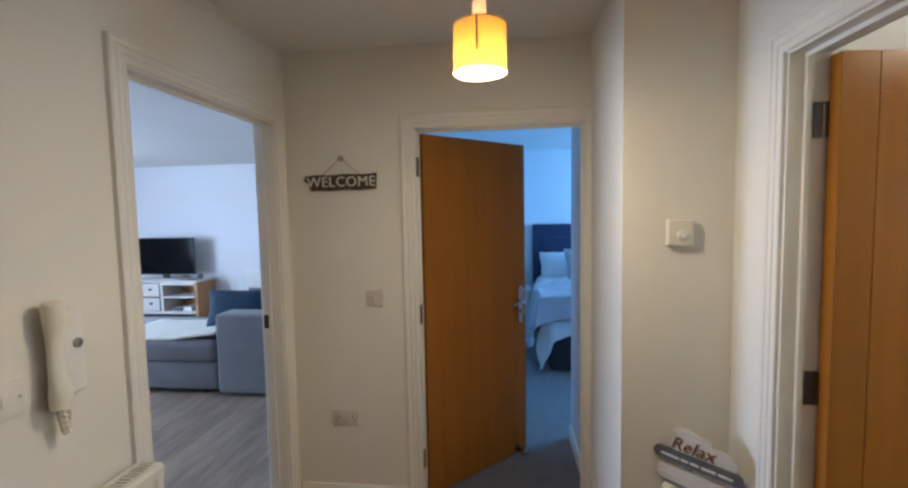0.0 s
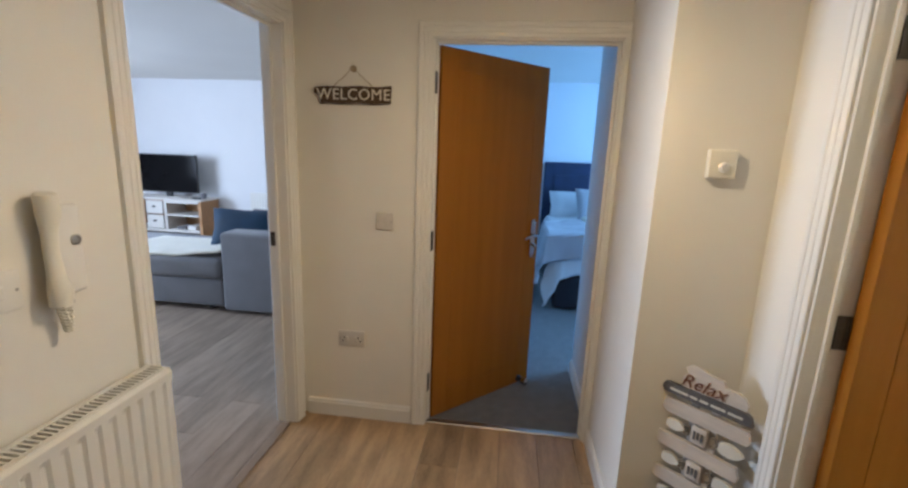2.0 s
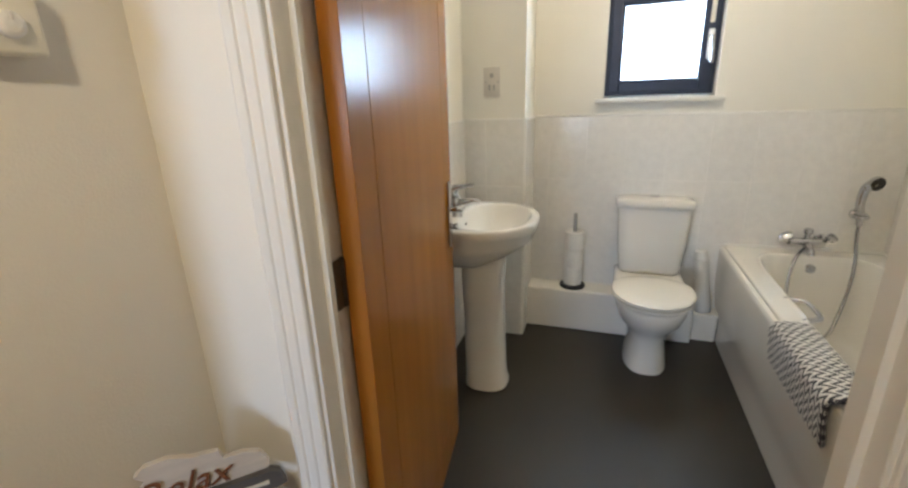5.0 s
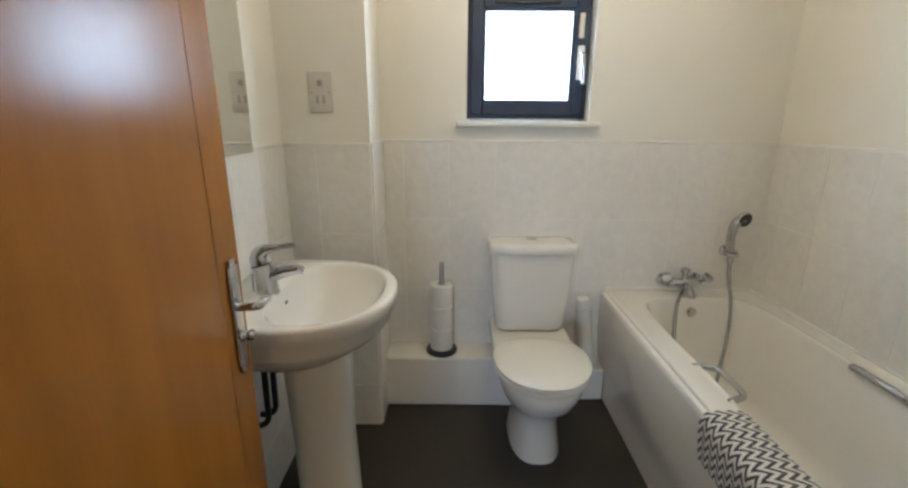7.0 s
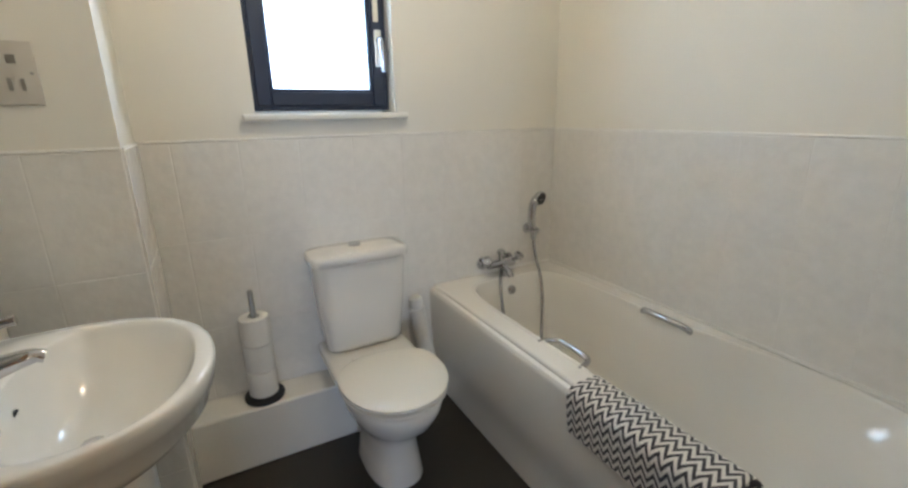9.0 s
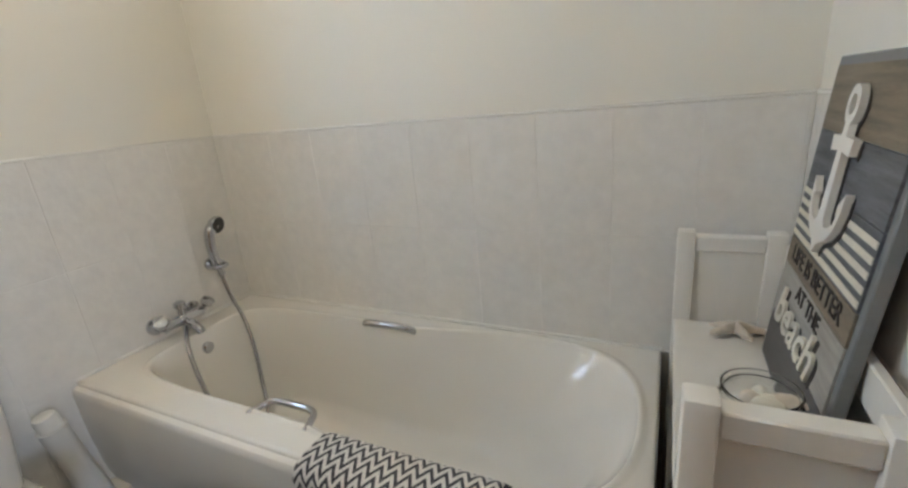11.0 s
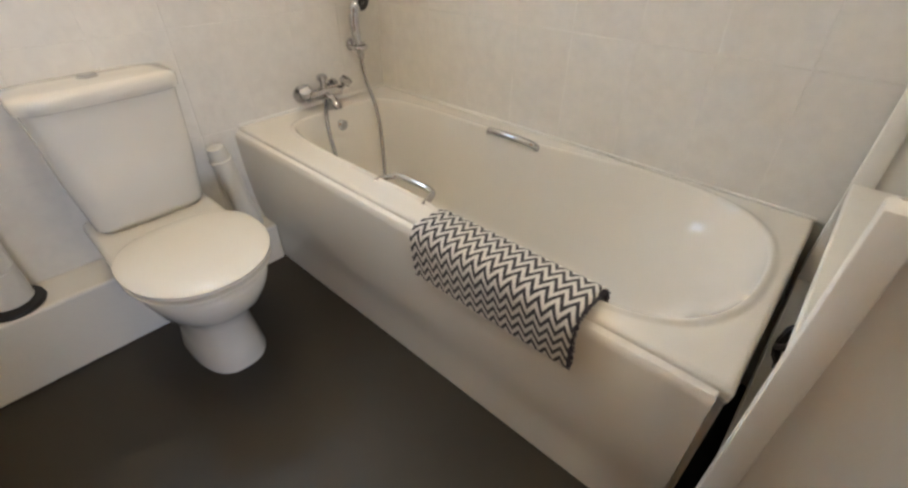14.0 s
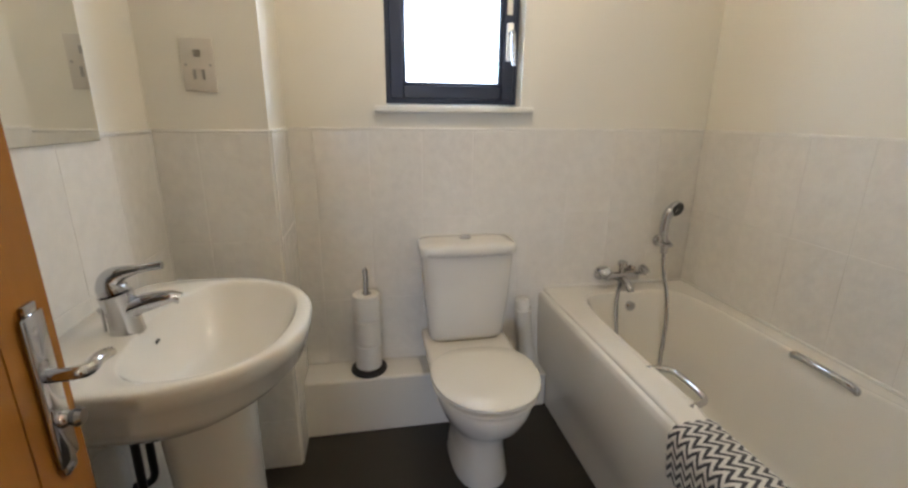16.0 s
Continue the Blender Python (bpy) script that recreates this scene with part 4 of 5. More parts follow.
# ---- bedroom ----
def bed():
    x0, x1, y0, y1 = 0.60, 2.0, 4.96, 6.94
    b = thing("bed", "double bed with a navy headboard, made up in white linen", "bed", pose(0, 0, 0))
    part("base", soft_block(bmesh.new(), x0, y0, 0.03, x1, y1, 0.36, 0.03), DARK_BASE, b, "dark divan base")
    part("mattress", soft_block(bmesh.new(), x0, y0, 0.36, x1, y1, 0.58, 0.06), LINEN, b)
    part("headboard", boxes((x0 - 0.03, y1 + 0.002, 0.0, x1 + 0.03, y1 + 0.082, 1.38), bevel=0.02, seg=3), NAVY, b, "navy upholstered headboard")
    part("headboard_border", boxes((x0 + 0.10, y1 - 0.018, 0.60, x1 - 0.10, y1 + 0.004, 1.21), bevel=0.012, seg=3), NAVY, b)
    def over(s, lo, hi, flare):
        """Place and drop of cloth at a run s, where it hangs past lo or hi round a soft edge."""
        out = max(lo - s, s - hi, 0.0)
        soft = 0.10
        drop = out * out / (2 * soft) if out < soft else out - soft / 2
        reach = min(out, soft) * 0.55 + max(0, out - soft) * flare
        return min(max(s, lo), hi) + (-reach if s < lo else reach if s > hi else 0.0), drop

    bm = bmesh.new()
    rows = []
    for i in range(57):
        s = x0 - 0.42 + (x1 - x0 + 0.84) * i / 56
        row = []
        for j in range(57):
            q = y0 - 0.36 + (y1 - 0.30 - y0 + 0.36) * j / 56
            x, dx = over(s, x0 + 0.04, x1 - 0.04, 0.22)
            y, dy = over(q, y0 + 0.05, y1 + 1.0, 0.08)
            u = (x - (x0 + x1) / 2) / ((x1 - x0) / 2)
            puff = 0.05 * max(0, 1 - u * u)
            fold = 0.035 * noise.noise((s * 3.1, q * 2.2, 1)) + 0.016 * noise.noise((s * 8, q * 6, 4))
            wave = 0.030 * math.sin(13 * q + 3 * s) * min(1, dx * 4) - 0.026 * math.sin(11 * s + 1.3) * min(1, dy * 4)
            z = 0.70 + puff + fold - dx - dy
            row.append((x - wave * (dx > 0), y + wave * (dy > 0), max(0.06, z)))
        rows.append(row)
    loft(bm, rows, closed=False)
    duvet = part("duvet", bm, LINEN, b, "rumpled white duvet hanging over the foot")
    duvet.modifiers.new("thickness", "SOLIDIFY").thickness = 0.03


bed()


def bed_throw():
    """A grey-lilac blanket laid across the foot of the bed and hanging down its side."""
    rows = []
    for i in range(49):
        s = -0.52 + 1.75 * i / 48
        row = []
        for j in range(41):
            q = -0.30 + 1.05 * j / 40 + 0.05 * math.sin(3.1 * s)
            side_drop, foot_drop = max(0.0, -s - 0.02), max(0.0, -q - 0.02)
            x = 0.60 + max(s, -0.03) - 0.075 - 0.20 * side_drop
            y = 4.96 + max(q, -0.03) - 0.045 - 0.08 * foot_drop
            fold = 0.020 * noise.noise((s * 4.0, q * 3.0, 7)) + 0.012 * noise.noise((s * 11, q * 9, 2))
            z = 0.765 - 0.95 * max(side_drop, foot_drop) + 0.05 * min(1, max(0, s)) + fold * (1 if side_drop + foot_drop == 0 else 0.3)
            ripple = 0.022 * math.sin(14 * q) * min(1, 4 * side_drop), 0.022 * math.sin(12 * s) * min(1, 4 * foot_drop)
            row.append((x - ripple[0], y + ripple[1], max(0.20, z)))
        rows.append(row)
    ob = part("throw", loft(bmesh.new(), rows, closed=False), BED_GREY)
    ob.modifiers.new("thickness", "SOLIDIFY").thickness = 0.018
    tagged(ob, "grey-lilac blanket across the foot of the bed", "throw")


bed_throw()
for x in (0.98, 1.6):
    cushion("pillow", "plump white pillow against the headboard", LINEN, pose(x, 6.62, 0.83, -38, 0, 0), 0.68, 0.46, 0.2)
cushion("cushion", "small grey-lilac cushion on the bed", BED_GREY, pose(1.14, 6.34, 0.90, -30, 0, 8), 0.42, 0.42)
towel_roll = tagged(part("folded_towel", soft_block(bmesh.new(), 0.92, 5.60, 0.745, 1.14, 5.80, 0.83, 0.03), PEBBLE), "small folded beige towel on the bed", "towel")
side = thing("bedside_table", "white bedside table beside the bed", "bedside table", pose(0.30, 6.66, 0))
part("top", boxes((-0.22, -0.2, 0.52, 0.22, 0.2, 0.55), bevel=0.004), STAND_WHITE, side)
part("body", boxes((-0.20, -0.18, 0.10, 0.20, 0.18, 0.52)), STAND_WHITE, side)
for k in range(2):
    d = part("drawer_front", boxes((-0.18, -0.195, 0.13 + 0.2 * k, 0.18, -0.18, 0.31 + 0.2 * k), bevel=0.003), STAND_WHITE, side)
    part("knob", lathe([(0.012, 0), (0.016, 0.02)], 12, m=pose(0, -0.195, 0.22 + 0.2 * k, 90)), STEEL, d)
for x in (-0.18, 0.18):
    for y in (-0.16, 0.16):
        part("leg", lathe([(0.012, 0), (0.018, 0.10)], 10, m=pose(x, y, 0)), STAND_WHITE, side)
bl = thing("table_lamp", "dark-shaded table lamp on the bedside table", "lamp", pose(0.30, 6.63, 0.55))
part("base", lathe([(0.06, 0), (0.06, 0.012), (0.015, 0.03), (0.03, 0.09), (0.012, 0.15), (0.010, 0.20)], 20), STEEL, bl)
part("shade", lathe([(0.11, 0.19), (0.085, 0.37)], 28, False, False), NAVY, bl, "dark blue fabric shade")


# ---- bathroom ----
def bath():
    b = thing("bathtub", "white acrylic bathtub with a rounded end and chrome grips", "bathtub", pose(0, 0, 0))
    x0, x1, y0, y1, top = 1.385, 3.088, 0.252, 0.960, 0.555
    n = 96
    cx, cy = 2.20, 0.605

    def inner(left, right, half, z, nl=7.0, nr=6.0, wide=0.055):
        """The tub's inner outline: a round head end, a squarer tap end, narrower beside the grips."""
        ring = []
        for k in range(n):
            a = 2 * math.pi * k / n
            c, s = math.cos(a), math.sin(a)
            e = 2 / (nr if c > 0 else nl)
            x = cx + (right if c > 0 else left) * math.copysign(abs(c) ** e, c)
            t = min(1, max(0, (2.16 - x) / 0.30))
            w = half + wide * t * t * (3 - 2 * t)
            ring.append((x, cy - 0.002 + w * math.copysign(abs(s) ** (2 / (nr if c > 0 else 2.3)), s), z))
        return ring

    def outer(inset, z):
        """The rim's rectangle, its points in line with those of the inner outline, with true corners."""
        ring = inner(0.788, 0.786, 0.276, z)
        spans = [(math.atan2(p[1] - cy, p[0] - cx), k) for k, p in enumerate(ring)]
        box = [(x1 - inset, y1 - inset), (x0 + inset, y1 - inset), (x0 + inset, y0 + inset), (x1 - inset, y0 + inset)]
        for k, p in enumerate(ring):
            dx, dy = p[0] - cx, p[1] - cy
            f = min(((x1 - inset - cx) if dx > 0 else (cx - x0 - inset)) / max(abs(dx), 1e-6), ((y1 - inset - cy) if dy > 0 else (cy - y0 - inset)) / max(abs(dy), 1e-6))
            ring[k] = (cx + f * dx, cy + f * dy, z)
        for x, y in box:
            a = math.atan2(y - cy, x - cx)
            k = min(spans, key=lambda s: abs(s[0] - a))[1]
            ring[k] = (x, y, z)
        return ring

    bm = bmesh.new()
    loft(bm, [outer(0.010, top - 0.040), outer(0.004, top - 0.037), outer(0.002, top - 0.030), outer(0.0, top - 0.008), outer(0.003, top - 0.002), outer(0.010, top), outer(0.016, top), inner(0.796, 0.794, 0.284, top), inner(0.788, 0.786, 0.276, top), inner(0.783, 0.782, 0.272, top + 0.0035),
              inner(0.775, 0.777, 0.266, top + 0.0035), inner(0.771, 0.774, 0.262, top + 0.001), inner(0.768, 0.770, 0.259, top - 0.006), inner(0.764, 0.766, 0.255, top - 0.018, 6.5),
              inner(0.742, 0.752, 0.243, top - 0.05, 5.5, wide=0.05),
              inner(0.69, 0.735, 0.232, top - 0.12, 4.2, wide=0.04), inner(0.60, 0.70, 0.218, top - 0.26, 3.2, wide=0.025), inner(0.51, 0.66, 0.205, top - 0.36, 2.8, wide=0.012),
              inner(0.46, 0.62, 0.180, top - 0.392, 2.6, wide=0.0), inner(0.40, 0.56, 0.13, top - 0.400, 2.5, wide=0.0), inner(0.10, 0.15, 0.03, top - 0.403, 2.2, wide=0.0)], cap_last=True)
    part("tub", bm, ACRYLIC, b, angle=60)
    panel = bmesh.new()
    section = [(y1 - 0.012, 0.541), (y1 + 0.006, 0.541), (y1 + 0.014, 0.538), (y1 + 0.019, 0.530), (y1 + 0.021, 0.516), (y1 + 0.021, 0.42), (y1 + 0.018, 0.34), (y1 + 0.012, 0.26),
               (y1 + 0.004, 0.205), (y1 - 0.004, 0.165), (y1 - 0.008, 0.13), (y1 - 0.010, 0.09), (y1 - 0.010, 0.002), (y1 - 0.028, 0.002), (y1 - 0.028, 0.50), (y1 - 0.012, 0.51)]
    loft(panel, [[(x, y, z) for y, z in section] for x in (x0 + 0.02, 2.45, x1)], True, True)
    part("side_panel", panel, ACRYLIC, b, angle=30)
    part("end_panel", boxes((x0 + 0.004, y0 + 0.01, 0.002, x0 + 0.019, y1 - 0.030, 0.507), bevel=0.002), ACRYLIC, b)
    for name, gx, y, out, rise, lift in (("grip", 2.288, 0.334, -1, 0.022, 0.004), ("grip", 2.290, 0.890, 1, 0.068, -0.002)):
        part(name, tube([(gx - 0.105, y, top - 0.020), (gx - 0.10, y - out * 0.012, top - 0.006), (gx - 0.075, y - out * rise, top + lift), (gx, y - out * rise * 1.1, top + lift + 0.002),
                         (gx + 0.075, y - out * rise, top + lift), (gx + 0.10, y - out * 0.012, top - 0.006), (gx + 0.105, y, top - 0.020)], 0.0125 if out < 0 else 0.0095, 12), CHROME, b, "chrome grab handle")
    part("overflow", lathe([(0.022, 0), (0.022, 0.012), (0.016, 0.018), (0.004, 0.019)], 28, m=pose(2.955, 0.60, 0.497, 90, 0, -90)), CHROME, b)
    part("waste", lathe([(0.033, 0), (0.030, 0.004), (0.010, 0.005)], 28, m=pose(2.78, 0.605, top - 0.401)), CHROME, b)
    part("sealant_bead", boxes((x0, y0 - 0.002, top - 0.001, x1, y0 + 0.012, top + 0.009), (x1 - 0.013, y0 + 0.012, top - 0.001, x1 + 0.001, y1, top + 0.009), bevel=0.004, seg=2), SEALANT, b)


bath()


def bath_mixer():
    t = thing("bath_mixer_tap", "chrome wall-mounted bath mixer with two handles", "tap", pose(3.085, 0.610, 0.612))
    part("body", tube([(-0.055, -0.075, 0), (-0.055, 0.075, 0)], 0.021, 18, 1), CHROME, t)
    for y in (-0.075, 0.075):
        part("wall_flange", lathe([(0.034, 0), (0.032, 0.008), (0.015, 0.014), (0.015, 0.05)], 24, m=pose(0, y, 0, 90, 0, -90)), CHROME, t)
        turn = pose(-0.058, y * 1.08, 0.006, 0, -38, 0) @ pose(0, 0, 0, -20 if y > 0 else 20)
        part("handle", lathe([(0.014, 0), (0.014, 0.020), (0.024, 0.025), (0.027, 0.034), (0.024, 0.046), (0.010, 0.050)], 8, m=turn), CHROME, t, "faceted chrome tap handle")
    part("spout", tube([(-0.055, 0, -0.005), (-0.10, 0, -0.012), (-0.135, 0, -0.030), (-0.142, 0, -0.045)], 0.015, 14), CHROME, t)
    part("diverter", lathe([(0.013, 0), (0.013, 0.032), (0.021, 0.036), (0.021, 0.054), (0.010, 0.060)], 10, m=pose(-0.055, 0, 0.014)), CHROME, t)
    part("hose_outlet", lathe([(0.012, 0), (0.012, -0.03), (0.009, -0.04)], 14, m=pose(-0.055, 0.0, -0.015)), CHROME, t)


bath_mixer()


def hand_shower():
    s = thing("hand_shower", "chrome hand shower hung on its wall bracket with a steel hose", "shower", pose(3.085, 0.412, 0.758))
    part("bracket", lathe([(0.028, 0), (0.026, 0.012), (0.015, 0.018), (0.015, 0.045), (0.022, 0.050), (0.022, 0.07)], 20, m=pose(0, 0, 0, 90, 0, -90)), CHROME, s, "round chrome wall bracket")
    part("bracket_ring", tube([(-0.057 + 0.026 * math.cos(a), 0.026 * math.sin(a), -0.004) for a in [2 * math.pi * k / 24 for k in range(25)]], 0.009, 10, 1), CHROME, s, "chrome holder ring")
    part("grip", tube([(-0.057, 0.0, -0.045), (-0.058, 0.004, 0.0), (-0.060, 0.017, 0.055), (-0.060, 0.016, 0.105), (-0.060, 0.006, 0.142), (-0.058, -0.020, 0.165)], lambda t: 0.015 + 0.008 * t, 14), CHROME, s)
    turn = Matrix.Translation((-0.060, -0.024, 0.163)) @ Vector((-0.88, -0.22, -0.22)).to_track_quat("Z", "Y").to_matrix().to_4x4()
    head = part("head", lathe([(0.018, -0.022), (0.034, -0.006), (0.037, 0.008), (0.034, 0.014)], 24, m=turn), CHROME, s)
    part("spray_face", lathe([(0.033, 0.0135), (0.029, 0.019)], 24, m=turn), BLACK, head, "black spray face")
    part("hose", tube([(-0.057, 0.000, -0.045), (-0.065, 0.002, -0.083), (-0.093, 0.006, -0.148), (-0.133, 0.013, -0.208), (-0.173, 0.028, -0.288), (-0.205, 0.048, -0.378), (-0.235, 0.073, -0.468), (-0.285, 0.113, -0.533), (-0.355, 0.188, -0.560), (-0.405, 0.258, -0.553), (-0.365, 0.318, -0.488), (-0.285, 0.318, -0.388), (-0.215, 0.298, -0.288), (-0.155, 0.268, -0.213), (-0.100, 0.228, -0.183), (-0.067, 0.202, -0.178), (-0.055, 0.198, -0.188)], 0.008, 10, 12), HOSE, s, "flexible steel hose")


hand_shower()


def toilet():
    t = thing("toilet", "white close-coupled toilet with its lid down", "toilet", pose(3.088, 1.345, 0, 0, 0, -90))
    # local: the wall is at y = 0, the front towards -y
    bm = bmesh.new()
    loft(bm, [egg(0, -0.335, 0.0, 0.205, 0.15, 0.108, 2.6), egg(0, -0.335, 0.012, 0.208, 0.15, 0.110, 2.6), egg(0, -0.335, 0.08, 0.195, 0.15, 0.098, 2.5),
              egg(0, -0.335, 0.17, 0.190, 0.15, 0.095, 2.4), egg(0, -0.36, 0.235, 0.205, 0.17, 0.118, 2.3), egg(0, -0.39, 0.29, 0.240, 0.19, 0.155, 2.2),
              egg(0, -0.405, 0.34, 0.252, 0.21, 0.169, 2.2), egg(0, -0.41, 0.370, 0.254, 0.22, 0.173, 2.2), egg(0, -0.41, 0.384, 0.250, 0.22, 0.170, 2.2),
              egg(0, -0.41, 0.390, 0.24, 0.20, 0.16, 2.2)], True, True)
    part("pan", bm, CERAMIC, t, angle=60)
    part("neck", boxes((-0.085, -0.25, 0.268, 0.085, -0.005, 0.36), bevel=0.03, seg=4), CERAMIC, t)
    part("shelf", boxes((-0.178, -0.33, 0.352, 0.178, -0.006, 0.403), bevel=0.020, seg=4), CERAMIC, t)
    for name, z0, z1, grow in (("seat", 0.399, 0.415, 0.0), ("lid", 0.4205, 0.440, 0.002)):
        bm = bmesh.new()
        loft(bm, [egg(0, -0.445, z0, 0.220 + grow, 0.164, 0.182 + grow, 2.12, nb=2.4), egg(0, -0.445, z0 + 0.004, 0.229 + grow, 0.170, 0.189 + grow, 2.12, nb=2.4),
                  egg(0, -0.445, z1 - 0.006, 0.229 + grow, 0.170, 0.189 + grow, 2.12, nb=2.4), egg(0, -0.445, z1, 0.216 + grow, 0.159, 0.178 + grow, 2.12, nb=2.4),
                  egg(0, -0.445, z1 + 0.002, 0.15, 0.12, 0.11, 2.12, nb=2.5)], True, True)
        part(name, bm, SEAT_PLASTIC, t, angle=60)
    for x in (-0.075, 0.075):
        part("seat_hinge", tube([(x - 0.018, -0.268, 0.414), (x + 0.018, -0.268, 0.415)], 0.012, 14, 1), SEAT_PLASTIC, t)

    def tank(half, front, back, z):
        return egg(0, -(front + back) / 2, z, (front - back) / 2, (front - back) / 2, half, 5.0, 64)

    bm = bmesh.new()
    loft(bm, [tank(0.146, 0.160, 0.010, 0.404), tank(0.158, 0.170, 0.006, 0.420), tank(0.175, 0.180, 0.006, 0.58), tank(0.186, 0.186, 0.006, 0.778)], True, True)
    part("cistern", bm, CERAMIC, t, angle=60)
    bm = bmesh.new()
    loft(bm, [tank(0.188, 0.189, 0.004, 0.779), tank(0.196, 0.196, 0.002, 0.783), tank(0.198, 0.198, 0.002, 0.810), tank(0.192, 0.192, 0.006, 0.821), tank(0.150, 0.16, 0.03, 0.825), tank(0.05, 0.12, 0.07, 0.826)], True, True)
    part("cistern_lid", bm, CERAMIC, t, angle=60)
    part("flush_button", lathe([(0.026, 0.823), (0.026, 0.830), (0.022, 0.832), (0.004, 0.832)], 28, m=pose(0, -0.075, 0)), CHROME, t, "round chrome dual flush button")


toilet()


def basin():
    b = thing("pedestal_basin", "white ceramic pedestal washbasin", "basin", pose(2.27, BY1, 0.006))
    # local: the wall is at y = 0
    def bowl(z, front, half, back=0.0, n=2.25):
        mid = -0.20
        return egg(0, mid, z, front + mid, -mid - back, half, n, 64, nb=4.0)

    bm = bmesh.new()
    loft(bm, [bowl(0.640, 0.27, 0.10, 0.05), bowl(0.665, 0.31, 0.135, 0.03), bowl(0.70, 0.38, 0.19, 0.015), bowl(0.745, 0.445, 0.242, 0.003), bowl(0.775, 0.475, 0.262, 0.002),
              bowl(0.805, 0.478, 0.264, 0.002), bowl(0.813, 0.490, 0.274, 0.002), bowl(0.848, 0.496, 0.280, 0.002), bowl(0.857, 0.494, 0.279, 0.004), bowl(0.861, 0.489, 0.274, 0.008),
              egg(0, -0.27, 0.8605, 0.193, 0.118, 0.244, 2.3, 64, 2.6), egg(0, -0.27, 0.8585, 0.190, 0.116, 0.240, 2.3, 64, 2.6), egg(0, -0.27, 0.850, 0.186, 0.113, 0.234, 2.3, 64, 2.6),
              egg(0, -0.27, 0.80, 0.162, 0.098, 0.196, 2.2, 64, 2.4),
              egg(0, -0.265, 0.735, 0.115, 0.075, 0.125, 2.1, 64), egg(0, -0.26, 0.715, 0.06, 0.05, 0.06, 2, 64), egg(0, -0.26, 0.712, 0.02, 0.02, 0.02, 2, 64)], True, True)
    part("bowl", bm, CERAMIC, b, angle=60)
    bm = bmesh.new()
    loft(bm, [egg(0.022, -0.250, 0.0, 0.112, 0.10, 0.106, 2.6), egg(0.022, -0.250, 0.015, 0.112, 0.10, 0.106, 2.6), egg(0.022, -0.250, 0.06, 0.100, 0.10, 0.094, 2.5),
              egg(0.020, -0.250, 0.35, 0.092, 0.10, 0.088, 2.5), egg(0.012, -0.245, 0.58, 0.100, 0.10, 0.097, 2.5), egg(0.006, -0.240, 0.68, 0.110, 0.09, 0.108, 2.5)], True, False)
    part("pedestal", bm, CERAMIC, b, angle=60)
    part("overflow", lathe([(0.010, 0), (0.010, 0.004), (0.007, 0.006)], 16, m=pose(0.0, -0.168, 0.812, -62)), BLACK, b)
    part("waste", lathe([(0.022, 0), (0.020, 0.003), (0.006, 0.004)], 20, m=pose(0, -0.26, 0.711)), CHROME, b)
    for x in (0.025, 0.085):
        part("supply_pipe", tube([(x, -0.004, 0.365), (x, -0.035, 0.368), (x, -0.058, 0.39), (x, -0.062, 0.45), (x, -0.066, 0.72)], 0.010, 10), BLACK, b, "black flexible supply hose")

    t = thing("basin_mixer_tap", "chrome single-lever basin mixer tap", "tap", pose(2.245, BY1 - 0.128, 0.862, 0, 0, 4))
    part("body", tube([(0, 0, 0), (0, 0.001, 0.03), (0, 0.005, 0.06), (0, 0.010, 0.088)], lambda k: 0.0325 - 0.003 * math.sin(3 * k), 24), CHROME, t)
    part("spout", tube([(0, 0.004, 0.048), (0, -0.030, 0.060), (0, -0.065, 0.068), (0, -0.095, 0.071), (0, -0.108, 0.066)], lambda k: 0.026 - 0.014 * min(1, 1.25 * k), 18), CHROME, t)
    part("lever", tube([(0, 0.011, 0.091), (0, 0.014, 0.105), (0, 0.010, 0.120), (0, -0.006, 0.130), (0, -0.030, 0.135), (0, -0.060, 0.140), (0, -0.085, 0.143)], lambda k: 0.0275 - 0.019 * min(1, max(0, 1.7 * k - 0.25)), 18), CHROME, t)
    part("pop_up_rod", lathe([(0.003, 0), (0.003, 0.045), (0.007, 0.048), (0.007, 0.058)], 10, m=pose(0.0, 0.040, 0)), CHROME, t)


basin()

tagged(part("wall_mirror", boxes((1.75, BY1 - 0.017, 1.243, 2.503, BY1 - 0.0115, 2.05), bevel=0.0015), MIRROR, smooth=False), "frameless wall mirror above the basin", "mirror")
mirror_clip = wall_plate("shaver_socket", "white shaver socket on the boxed column", pose(2.795, 2.197, 1.442, 0, 0, -90), 0.088, 0.146, 0, SWITCH_GREY, "socket")
part("outlet", boxes((-0.009, -0.0105, 0.022, 0.009, -0.0088, 0.042)), STEEL, mirror_clip)
for x in (-0.012, 0.012):
    part("slot", boxes((x - 0.004, -0.0105, -0.04, x + 0.004, -0.0088, -0.012)), STEEL, mirror_clip)


